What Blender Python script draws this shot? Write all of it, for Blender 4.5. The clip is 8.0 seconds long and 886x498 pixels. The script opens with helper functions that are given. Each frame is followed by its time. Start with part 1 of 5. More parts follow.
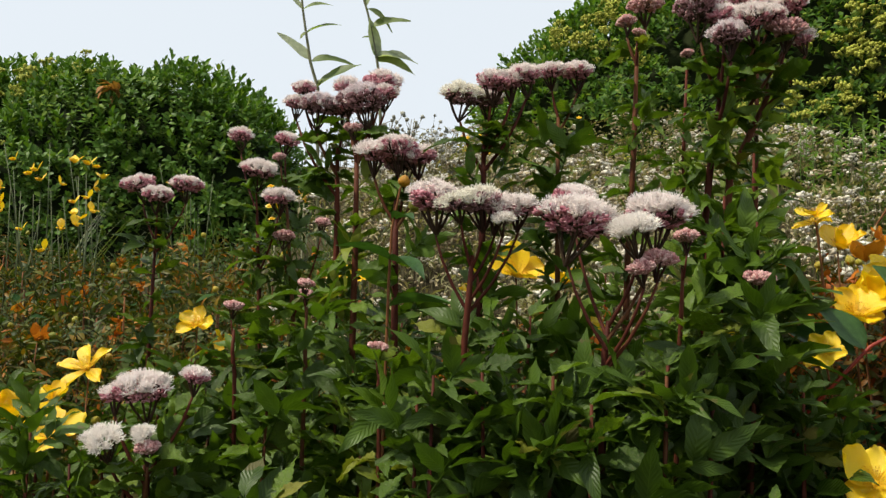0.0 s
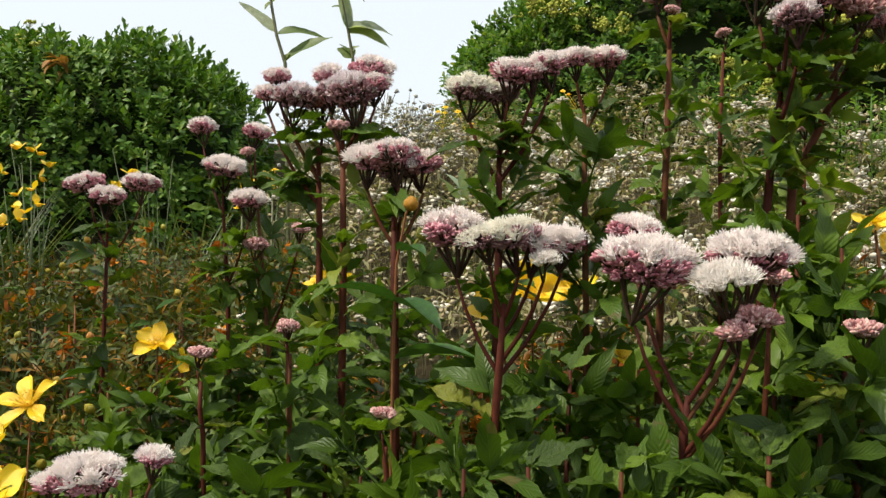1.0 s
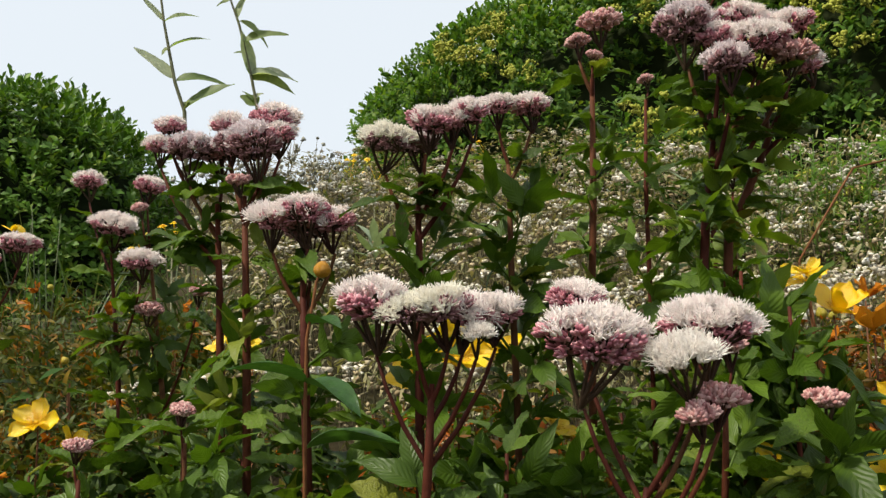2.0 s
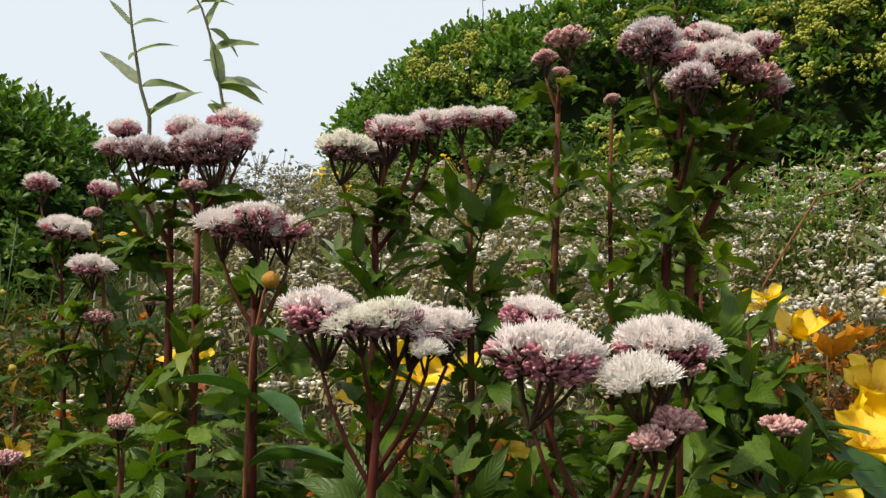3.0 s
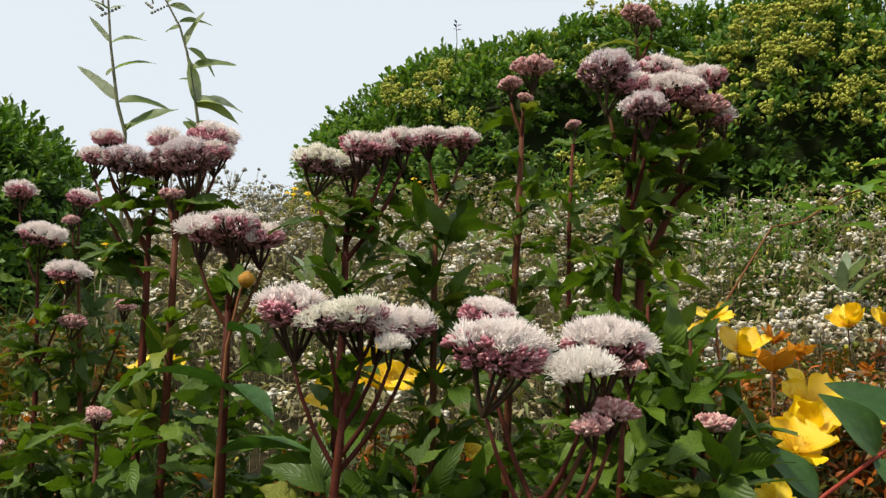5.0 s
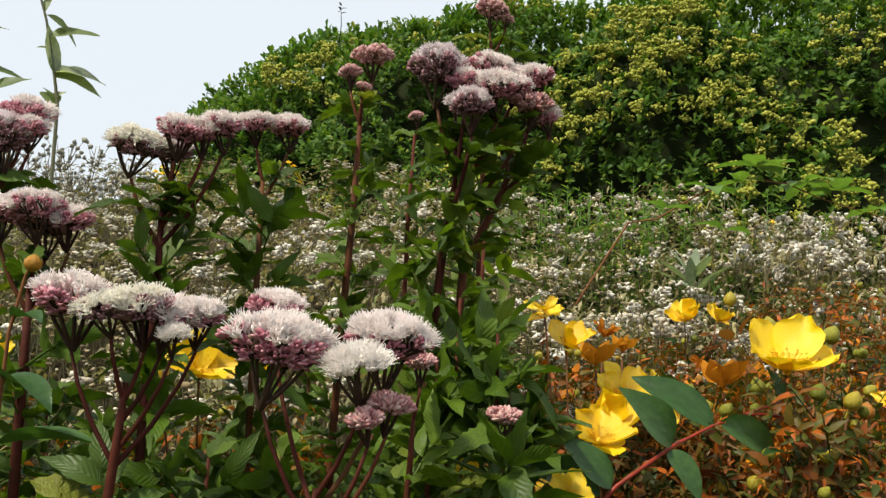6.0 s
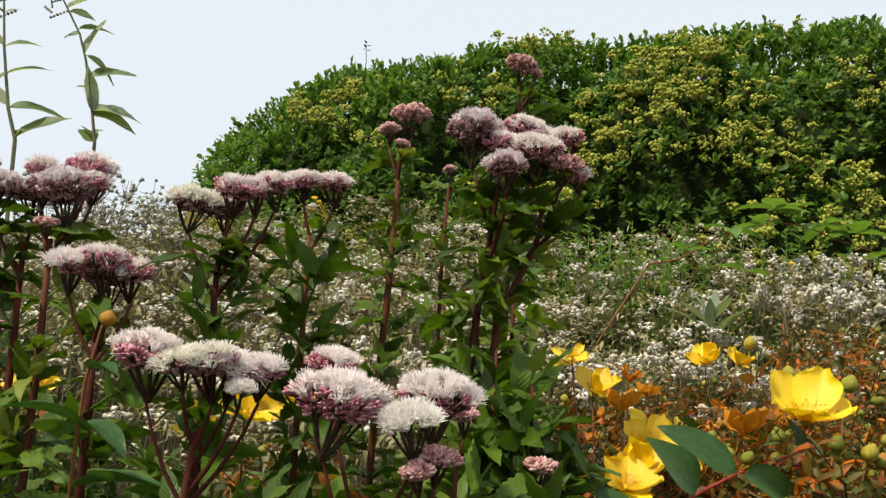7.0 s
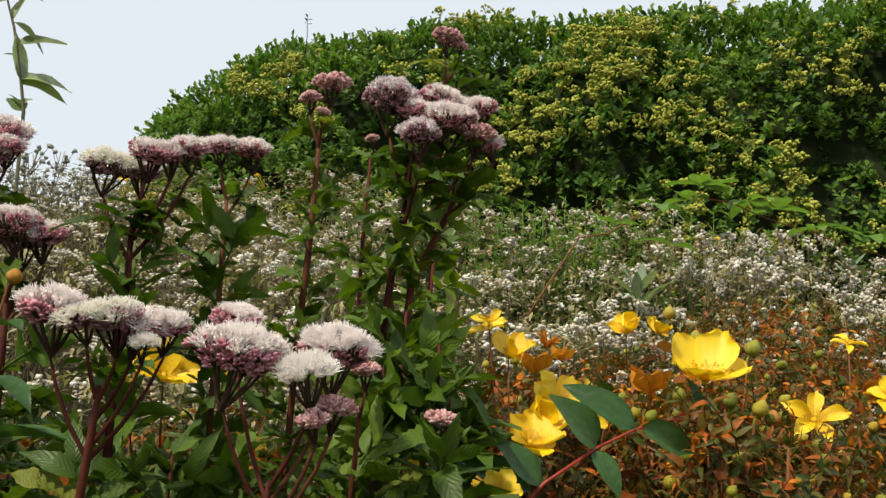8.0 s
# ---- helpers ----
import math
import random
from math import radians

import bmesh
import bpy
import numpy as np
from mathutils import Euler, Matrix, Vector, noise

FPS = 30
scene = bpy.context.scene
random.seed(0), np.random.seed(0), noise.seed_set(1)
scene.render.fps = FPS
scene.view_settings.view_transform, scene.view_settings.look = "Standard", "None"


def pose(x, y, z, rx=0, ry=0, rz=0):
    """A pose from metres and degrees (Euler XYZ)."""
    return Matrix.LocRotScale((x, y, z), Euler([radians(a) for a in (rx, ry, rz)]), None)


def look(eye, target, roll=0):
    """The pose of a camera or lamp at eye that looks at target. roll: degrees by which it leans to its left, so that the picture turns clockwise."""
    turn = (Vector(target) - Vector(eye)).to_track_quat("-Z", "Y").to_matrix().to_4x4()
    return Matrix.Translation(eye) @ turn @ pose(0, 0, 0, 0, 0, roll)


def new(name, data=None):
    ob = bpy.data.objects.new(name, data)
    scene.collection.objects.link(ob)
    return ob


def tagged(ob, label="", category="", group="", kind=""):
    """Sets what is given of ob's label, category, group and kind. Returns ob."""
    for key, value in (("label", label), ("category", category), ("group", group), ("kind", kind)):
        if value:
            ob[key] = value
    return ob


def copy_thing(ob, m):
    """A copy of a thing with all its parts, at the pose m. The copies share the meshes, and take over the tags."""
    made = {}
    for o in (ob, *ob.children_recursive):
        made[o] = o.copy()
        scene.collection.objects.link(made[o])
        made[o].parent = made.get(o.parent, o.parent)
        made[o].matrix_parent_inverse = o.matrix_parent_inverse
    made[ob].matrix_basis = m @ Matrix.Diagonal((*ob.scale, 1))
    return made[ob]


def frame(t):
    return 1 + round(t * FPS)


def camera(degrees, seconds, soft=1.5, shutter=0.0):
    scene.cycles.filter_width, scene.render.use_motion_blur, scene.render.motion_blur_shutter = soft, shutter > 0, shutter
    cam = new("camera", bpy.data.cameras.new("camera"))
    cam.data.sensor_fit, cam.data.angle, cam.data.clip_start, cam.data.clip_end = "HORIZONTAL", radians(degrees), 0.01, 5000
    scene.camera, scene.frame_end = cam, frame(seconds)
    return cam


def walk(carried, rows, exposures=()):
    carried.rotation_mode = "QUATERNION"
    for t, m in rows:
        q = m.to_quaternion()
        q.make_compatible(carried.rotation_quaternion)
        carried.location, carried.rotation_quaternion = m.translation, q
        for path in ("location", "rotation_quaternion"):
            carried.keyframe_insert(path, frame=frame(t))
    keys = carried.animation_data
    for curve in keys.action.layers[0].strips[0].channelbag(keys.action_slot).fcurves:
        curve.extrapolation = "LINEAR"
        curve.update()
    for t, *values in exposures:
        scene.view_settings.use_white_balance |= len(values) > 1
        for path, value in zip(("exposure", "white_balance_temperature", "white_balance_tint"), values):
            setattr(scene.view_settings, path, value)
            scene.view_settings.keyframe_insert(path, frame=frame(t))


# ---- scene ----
cam = camera(54.0, 8.0, soft=1.4)
PATH = [
    (0, (0.355, 0.271, 1.267), (-0.022, 2.231, 1.401), 1.9),
    (0.5, (0.352, 0.358, 1.293), (-0.035, 2.319, 1.36), 1.1),
    (1, (0.291, 0.405, 1.327), (-0.006, 2.382, 1.383), 1.0),
    (1.5, (0.286, 0.432, 1.338), (0.097, 2.42, 1.445), 0.5),
    (2, (0.277, 0.471, 1.344), (0.186, 2.463, 1.505), -0.6),
    (2.2, (0.281, 0.49, 1.343), (0.219, 2.481, 1.528), -0.4),
    (3.3, (0.286, 0.484, 1.343), (0.272, 2.472, 1.56), 1.4),
    (3.5, (0.271, 0.475, 1.335), (0.256, 2.46, 1.58), 1.8),
    (4, (0.273, 0.465, 1.336), (0.22, 2.447, 1.601), 1.9),
    (4.2, (0.266, 0.456, 1.338), (0.215, 2.437, 1.606), 1.8),
    (5.3, (0.297, 0.443, 1.323), (0.426, 2.421, 1.584), 2.3),
    (5.5, (0.302, 0.435, 1.325), (0.497, 2.41, 1.573), 2.4),
    (6, (0.346, 0.445, 1.332), (0.637, 2.409, 1.576), 2.9),
    (6.5, (0.331, 0.427, 1.335), (0.649, 2.386, 1.587), 3.2),
    (7, (0.321, 0.403, 1.347), (0.571, 2.364, 1.652), 3.7),
    (7.5, (0.322, 0.396, 1.341), (0.574, 2.354, 1.666), 3.5),
    (8, (0.349, 0.379, 1.334), (0.719, 2.327, 1.598), 3.5),
]
walk(cam, [(t, look(eye, target, roll)) for t, eye, target, roll in PATH], exposures=[(0, 0.03), (0.5, 0.10), (1, 0.19), (1.5, 0.18), (2, 0.06), (3.5, 0.0), (4, -0.05), (5.5, 0.05), (6.5, 0.09), (7, 0.05), (7.5, -0.15), (8, -0.01)])

# ---- world and sun ----
SUN_ELEV, SUN_AZ = radians(56), radians(-118)   # azimuth from +y towards +x
sun_dir = Vector((math.sin(SUN_AZ) * math.cos(SUN_ELEV), math.cos(SUN_AZ) * math.cos(SUN_ELEV), math.sin(SUN_ELEV)))
world = bpy.data.worlds.new("hazy_sky")
scene.world = world
world.use_nodes = True
wn, wl = world.node_tree.nodes, world.node_tree.links
wn.clear()
w_out, w_bg = wn.new("ShaderNodeOutputWorld"), wn.new("ShaderNodeBackground")
w_sky, w_mix = wn.new("ShaderNodeTexSky"), wn.new("ShaderNodeMix")
w_gain = wn.new("ShaderNodeVectorMath")
w_sky.sky_type, w_sky.sun_disc = "NISHITA", False
w_sky.sun_elevation, w_sky.sun_rotation = SUN_ELEV, SUN_AZ
w_sky.dust_density, w_sky.air_density = 4.0, 1.0
w_gain.operation = "SCALE"
w_gain.inputs["Scale"].default_value = 0.10
w_mix.data_type = "RGBA"
w_mix.inputs["Factor"].default_value = 0.86
w_mix.inputs[7].default_value = (0.88, 0.945, 1.0, 1)
wl.new(w_sky.outputs["Color"], w_gain.inputs[0])
wl.new(w_gain.outputs[0], w_mix.inputs[6])
wl.new(w_mix.outputs[2], w_bg.inputs["Color"])
wl.new(w_bg.outputs[0], w_out.inputs["Surface"])
w_bg.inputs["Strength"].default_value = 1.0

sun = new("sun", bpy.data.lights.new("sun", "SUN"))
sun.data.energy, sun.data.angle, sun.data.color = 5.2, radians(5), (1.0, 0.935, 0.76)
sun.matrix_world = look(sun_dir * 20, (0, 0, 0))


# ---- materials ----
def nodes_of(name, rough=0.5, spec=0.4):
    mat = bpy.data.materials.new(name)
    mat.use_nodes = True
    nt = mat.node_tree
    bs = nt.nodes["Principled BSDF"]
    bs.inputs["Roughness"].default_value = rough
    bs.inputs["Specular IOR Level"].default_value = spec
    return mat, nt, bs


def math_node(nt, op, a, b=None, c=None):
    m = nt.nodes.new("ShaderNodeMath")
    m.operation = op
    for i, v in enumerate((a, b, c)):
        if v is None:
            continue
        if isinstance(v, (int, float)):
            m.inputs[i].default_value = v
        else:
            nt.links.new(v, m.inputs[i])
    return m.outputs[0]


def mix_col(nt, fac, a, b, mode="MIX"):
    m = nt.nodes.new("ShaderNodeMix")
    m.data_type, m.blend_type = "RGBA", mode
    for sock, v in ((m.inputs["Factor"], fac), (m.inputs[6], a), (m.inputs[7], b)):
        if isinstance(v, (int, float)):
            sock.default_value = v
        elif isinstance(v, tuple):
            sock.default_value = (*v, 1)
        else:
            nt.links.new(v, sock)
    return m.outputs[2]


def random_of(nt, island):
    if island:
        return nt.nodes.new("ShaderNodeNewGeometry").outputs["Random Per Island"]
    return nt.nodes.new("ShaderNodeObjectInfo").outputs["Random"]


def noise_of(nt, scale, detail=3.0, space="Object"):
    tc = nt.nodes.new("ShaderNodeTexCoord")
    nz = nt.nodes.new("ShaderNodeTexNoise")
    nz.inputs["Scale"].default_value, nz.inputs["Detail"].default_value = scale, detail
    nt.links.new(tc.outputs[space], nz.inputs["Vector"])
    return nz.outputs["Fac"]


def ramp_of(nt, fac, stops):
    r = nt.nodes.new("ShaderNodeValToRGB")
    r.color_ramp.elements[0].position, r.color_ramp.elements[0].color = stops[0][0], (*stops[0][1], 1)
    r.color_ramp.elements[1].position, r.color_ramp.elements[1].color = stops[-1][0], (*stops[-1][1], 1)
    for p, c in stops[1:-1]:
        r.color_ramp.elements.new(p).color = (*c, 1)
    nt.links.new(fac, r.inputs["Fac"])
    return r.outputs["Color"]


def leaf_material(name, stops, island=False, veins=0.0, blotch=None, rough=0.42, trans=0.28, scale=60, spec=0.4):
    """Leaf: colour by random over stops, paler veins along the blade, brown blotches, light passing through."""
    mat, nt, bs = nodes_of(name, rough, spec)
    col = ramp_of(nt, random_of(nt, island), stops)
    grain = noise_of(nt, scale)
    col = mix_col(nt, 0.55, col, ramp_of(nt, grain, [(0.3, (0.45, 0.5, 0.4)), (0.7, (1.3, 1.25, 1.1))]), "MULTIPLY")
    height = grain
    if veins:
        uv = nt.nodes.new("ShaderNodeTexCoord").outputs["UV"]
        sep = nt.nodes.new("ShaderNodeSeparateXYZ")
        nt.links.new(uv, sep.inputs[0])
        off = math_node(nt, "ABSOLUTE", math_node(nt, "SUBTRACT", sep.outputs[0], 0.5))
        along = math_node(nt, "SUBTRACT", math_node(nt, "MULTIPLY", sep.outputs[1], 9.0), math_node(nt, "MULTIPLY", off, 5.0))
        side = math_node(nt, "ABSOLUTE", math_node(nt, "SUBTRACT", math_node(nt, "FRACT", along), 0.5))
        vein = math_node(nt, "LESS_THAN", side, 0.06)
        rib = math_node(nt, "LESS_THAN", off, 0.022)
        line = math_node(nt, "MAXIMUM", vein, rib)
        col = mix_col(nt, math_node(nt, "MULTIPLY", line, veins), col, (0.20, 0.28, 0.06))
        height = math_node(nt, "ADD", math_node(nt, "MULTIPLY", side, 0.6), math_node(nt, "MULTIPLY", grain, 1.6))
    if blotch:
        spots = math_node(nt, "GREATER_THAN", noise_of(nt, 28, 4.0), 0.66)
        col = mix_col(nt, math_node(nt, "MULTIPLY", spots, 0.8), col, blotch)
    bump = nt.nodes.new("ShaderNodeBump")
    bump.inputs["Strength"].default_value, bump.inputs["Distance"].default_value = 0.45, 0.002
    nt.links.new(height, bump.inputs["Height"])
    nt.links.new(bump.outputs[0], bs.inputs["Normal"])
    nt.links.new(col, bs.inputs["Base Color"])
    tr, mx = nt.nodes.new("ShaderNodeBsdfTranslucent"), nt.nodes.new("ShaderNodeMixShader")
    nt.links.new(mix_col(nt, 1.0, col, (1.5, 1.6, 0.7), "MULTIPLY"), tr.inputs["Color"])
    mx.inputs["Fac"].default_value = trans
    nt.links.new(bs.outputs[0], mx.inputs[1])
    nt.links.new(tr.outputs[0], mx.inputs[2])
    nt.links.new(mx.outputs[0], nt.nodes["Material Output"].inputs["Surface"])
    return mat


def plain_material(name, stops, island=False, rough=0.7, scale=80, trans=0.0, amount=0.5, spec=0.3):
    """A matt surface whose colour varies piece by piece and in grain."""
    mat, nt, bs = nodes_of(name, rough, spec)
    col = ramp_of(nt, random_of(nt, island), stops)
    grain = noise_of(nt, scale, 4.0)
    col = mix_col(nt, amount, col, ramp_of(nt, grain, [(0.3, (0.4, 0.4, 0.4)), (0.7, (1.3, 1.3, 1.3))]), "MULTIPLY")
    nt.links.new(col, bs.inputs["Base Color"])
    bump = nt.nodes.new("ShaderNodeBump")
    bump.inputs["Strength"].default_value, bump.inputs["Distance"].default_value = 0.4, 0.002
    nt.links.new(grain, bump.inputs["Height"])
    nt.links.new(bump.outputs[0], bs.inputs["Normal"])
    if trans:
        tr, mx = nt.nodes.new("ShaderNodeBsdfTranslucent"), nt.nodes.new("ShaderNodeMixShader")
        nt.links.new(col, tr.inputs["Color"])
        mx.inputs["Fac"].default_value = trans
        nt.links.new(bs.outputs[0], mx.inputs[1])
        nt.links.new(tr.outputs[0], mx.inputs[2])
        nt.links.new(mx.outputs[0], nt.nodes["Material Output"].inputs["Surface"])
    return mat


M_AGRI = leaf_material("agrimony_leaf", [(0, (0.029, 0.058, 0.005)), (0.5, (0.060, 0.112, 0.008)), (0.93, (0.106, 0.172, 0.012)), (1, (0.19, 0.185, 0.025))], veins=0.10, blotch=(0.10, 0.085, 0.03), scale=45, rough=0.46, spec=0.28)
M_YOUNG = leaf_material("young_agrimony_leaf", [(0, (0.050, 0.090, 0.014)), (1, (0.092, 0.140, 0.030))], veins=0.08, rough=0.45, trans=0.3, scale=12, spec=0.3)
M_BROAD = leaf_material("broad_hypericum_leaf", [(0, (0.024, 0.070, 0.014)), (1, (0.050, 0.112, 0.024))], veins=0.0, rough=0.36, trans=0.2, scale=7, spec=0.4)
M_STEM = plain_material("agrimony_stem", [(0, (0.052, 0.012, 0.008)), (0.6, (0.086, 0.021, 0.011)), (1, (0.105, 0.046, 0.018))], rough=0.65, scale=120, spec=0.12)
M_PEDI = plain_material("flower_stalk", [(0, (0.034, 0.014, 0.010)), (1, (0.048, 0.030, 0.016))], rough=0.7, scale=150, spec=0.12)
M_BUD = plain_material("pink_floret", [(0, (0.34, 0.10, 0.135)), (0.5, (0.54, 0.215, 0.255)), (1, (0.72, 0.42, 0.45))], island=True, rough=0.6, scale=300, trans=0.15, amount=0.25)
M_BUD_DULL = plain_material("dull_floret", [(0, (0.19, 0.085, 0.095)), (0.5, (0.33, 0.165, 0.18)), (1, (0.50, 0.31, 0.32))], island=True, rough=0.7, scale=300, trans=0.1, amount=0.25)
M_BUD_YOUNG = plain_material("young_bud", [(0, (0.36, 0.15, 0.145)), (0.5, (0.50, 0.26, 0.25)), (1, (0.64, 0.43, 0.39))], island=True, rough=0.65, scale=300, trans=0.1, amount=0.25)
M_FLORET = plain_material("open_floret", [(0, (0.90, 0.66, 0.68)), (0.5, (0.95, 0.82, 0.80)), (1, (0.97, 0.92, 0.88))], island=True, rough=0.6, trans=0.2, amount=0.1)
M_FIL_PINK = plain_material("pink_filament", [(0, (0.99, 0.88, 0.86)), (1, (0.99, 0.95, 0.91))], island=True, rough=0.6, trans=0.25, amount=0.04)
M_FIL_WHITE = plain_material("white_filament", [(0, (0.98, 0.91, 0.87)), (1, (0.99, 0.96, 0.91))], island=True, rough=0.6, trans=0.3, amount=0.04)
M_FIL_CREAM = plain_material("cream_filament", [(0, (0.97, 0.92, 0.82)), (1, (0.99, 0.97, 0.89))], island=True, rough=0.6, trans=0.3, amount=0.04)
M_FIL_DULL = plain_material("dull_filament", [(0, (0.85, 0.73, 0.75)), (1, (0.95, 0.89, 0.89))], island=True, rough=0.65, trans=0.3, amount=0.1)
M_HEDGE = leaf_material("hedge_leaf", [(0, (0.044, 0.098, 0.011)), (0.55, (0.070, 0.152, 0.016)), (0.9, (0.115, 0.205, 0.023)), (1, (0.18, 0.25, 0.03))], island=True, rough=0.5, trans=0.22, scale=40, spec=0.2)
M_HEDGE_B = leaf_material("hedge_leaf_bright", [(0, (0.040, 0.096, 0.016)), (0.5, (0.075, 0.156, 0.022)), (0.9, (0.125, 0.205, 0.027)), (1, (0.20, 0.245, 0.03))], island=True, rough=0.5, trans=0.34, scale=40, spec=0.18)
M_CLUSTER = plain_material("yellow_green_flower", [(0, (0.24, 0.27, 0.033)), (0.6, (0.38, 0.39, 0.050)), (1, (0.52, 0.50, 0.10))], island=True, rough=0.7, trans=0.15, amount=0.3)
# Dark tone paints the shade inside the hedges; also colours the skyline twig.
M_TWIG_AND_SHADE = plain_material("hedge_twig_and_shade", [(0, (0.014, 0.022, 0.008)), (1, (0.028, 0.034, 0.013))], rough=0.9, scale=25, spec=0.05)
M_DEAD = leaf_material("dead_leaf", [(0, (0.25, 0.11, 0.03)), (1, (0.42, 0.22, 0.07))], island=True, rough=0.8, trans=0.2)
M_HYPLEAF = leaf_material("hypericum_leaf", [(0, (0.014, 0.044, 0.009)), (0.6, (0.026, 0.068, 0.012)), (1, (0.06, 0.105, 0.018))], veins=0.0, rough=0.6, trans=0.2, scale=50, spec=0.1)
M_HYPRED = leaf_material("hypericum_red_leaf", [(0, (0.13, 0.035, 0.016)), (0.5, (0.22, 0.075, 0.02)), (1, (0.20, 0.13, 0.03))], rough=0.55, trans=0.25, scale=50, spec=0.12)
M_HYPMIX = leaf_material("hypericum_mixed_leaf", [(0, (0.026, 0.044, 0.007)), (0.36, (0.085, 0.088, 0.012)), (0.58, (0.13, 0.070, 0.013)), (0.80, (0.23, 0.058, 0.010)), (0.95, (0.42, 0.105, 0.009)), (1, (0.58, 0.22, 0.010))], island=True, rough=0.5, trans=0.3, scale=50, spec=0.22)
M_HYPOLIVE = leaf_material("hypericum_olive_leaf", [(0, (0.030, 0.050, 0.007)), (0.5, (0.062, 0.082, 0.010)), (0.78, (0.11, 0.10, 0.011)), (0.93, (0.24, 0.11, 0.010)), (1, (0.36, 0.10, 0.009))], island=True, rough=0.5, trans=0.25, scale=50, spec=0.2)
M_HYPDARK = leaf_material("hypericum_dark_leaf", [(0, (0.012, 0.034, 0.007)), (0.6, (0.024, 0.058, 0.010)), (1, (0.05, 0.09, 0.015))], island=True, rough=0.55, trans=0.2, scale=50, spec=0.15)
M_PETAL = plain_material("yellow_petal", [(0, (0.91, 0.56, 0.002)), (1, (0.98, 0.71, 0.012))], rough=0.3, scale=70, trans=0.3, amount=0.15, spec=0.75)
M_PETAL_OLD = plain_material("faded_petal", [(0, (0.40, 0.10, 0.008)), (1, (0.70, 0.29, 0.015))], rough=0.6, scale=90, trans=0.3, amount=0.5, spec=0.12)
M_STAMEN = plain_material("stamen", [(0, (0.78, 0.42, 0.01)), (1, (0.88, 0.60, 0.03))], island=True, rough=0.5, trans=0.2, amount=0.1)
M_BALL = plain_material("yellow_bud", [(0, (0.24, 0.13, 0.010)), (0.5, (0.40, 0.18, 0.008)), (1, (0.48, 0.24, 0.015))], rough=0.4, scale=90, amount=0.5)
M_HYPBUD = plain_material("hypericum_bud", [(0, (0.13, 0.15, 0.012)), (0.5, (0.27, 0.25, 0.020)), (0.8, (0.36, 0.26, 0.02)), (1, (0.36, 0.13, 0.015))], rough=0.4, scale=120, amount=0.4)
M_REDSTEM = plain_material("red_stem", [(0, (0.17, 0.015, 0.008)), (1, (0.28, 0.030, 0.010))], rough=0.4, scale=100, spec=0.3)
M_HYPSTEM = plain_material("brown_stem", [(0, (0.10, 0.045, 0.022)), (1, (0.20, 0.08, 0.03))], rough=0.6, scale=100, spec=0.12)
M_WHITE = plain_material("everlasting_flower", [(0, (0.44, 0.38, 0.29)), (0.45, (0.64, 0.59, 0.49)), (1, (0.88, 0.85, 0.77))], island=True, rough=0.8, trans=0.15, amount=0.25)
M_SPENT = plain_material("spent_flower", [(0, (0.22, 0.16, 0.085)), (0.7, (0.43, 0.35, 0.22)), (1, (0.62, 0.55, 0.42))], island=True, rough=0.9, amount=0.4)
M_GREYSTEM = plain_material("grey_stem", [(0, (0.10, 0.085, 0.045)), (1, (0.20, 0.17, 0.095))], island=True, rough=0.85)
M_GREYLEAF = leaf_material("grey_leaf", [(0, (0.125, 0.13, 0.058)), (0.5, (0.25, 0.225, 0.118)), (0.8, (0.35, 0.28, 0.16)), (1, (0.15, 0.19, 0.065))], island=True, rough=0.75, trans=0.2)
M_SILVER = leaf_material("silver_leaf", [(0, (0.16, 0.21, 0.14)), (1, (0.24, 0.29, 0.22))], rough=0.6, trans=0.3, veins=0.2)
M_SHOOT = leaf_material("willow_leaf", [(0, (0.10, 0.15, 0.045)), (0.6, (0.15, 0.20, 0.07)), (1, (0.24, 0.28, 0.12))], rough=0.5, trans=0.45, veins=0.25)
M_SHOOT_PALE = leaf_material("willow_leaf_underside", [(0, (0.30, 0.34, 0.24)), (1, (0.42, 0.45, 0.36))], rough=0.6, trans=0.45, veins=0.2)
M_BRAMBLE = leaf_material("bramble_leaf", [(0, (0.075, 0.16, 0.025)), (1, (0.13, 0.23, 0.04))], rough=0.45, trans=0.35, veins=0.3)
M_FERN = leaf_material("feathery_leaf", [(0, (0.09, 0.18, 0.035)), (1, (0.15, 0.25, 0.05))], island=True, rough=0.5, trans=0.35)
M_GRASS = leaf_material("grass_blade", [(0, (0.035, 0.065, 0.015)), (0.7, (0.062, 0.098, 0.027)), (1, (0.18, 0.18, 0.09))], island=True, rough=0.5, trans=0.3)
M_GREENSTEM = plain_material("green_stem", [(0, (0.12, 0.12, 0.06)), (1, (0.20, 0.20, 0.11))], rough=0.5, scale=100)
M_BROOMSTEM = plain_material("broom_stem", [(0, (0.045, 0.065, 0.02)), (1, (0.085, 0.105, 0.04))], rough=0.6, scale=100)
M_SEED = plain_material("grey_seed_head", [(0, (0.16, 0.16, 0.13)), (1, (0.34, 0.34, 0.29))], island=True, rough=0.9, amount=0.4)

M_SOIL, soil_nt, soil_bs = nodes_of("soil", 0.95, 0.1)
soil_col = ramp_of(soil_nt, noise_of(soil_nt, 6, 6.0), [(0.3, (0.030, 0.023, 0.014)), (0.55, (0.055, 0.045, 0.024)), (0.75, (0.050, 0.065, 0.022))])
soil_nt.links.new(soil_col, soil_bs.inputs["Base Color"])
soil_bump = soil_nt.nodes.new("ShaderNodeBump")
soil_bump.inputs["Distance"].default_value = 0.02
soil_nt.links.new(noise_of(soil_nt, 40, 5.0), soil_bump.inputs["Height"])
soil_nt.links.new(soil_bump.outputs[0], soil_bs.inputs["Normal"])


# ---- mesh tools ----
rng = random.Random(7)


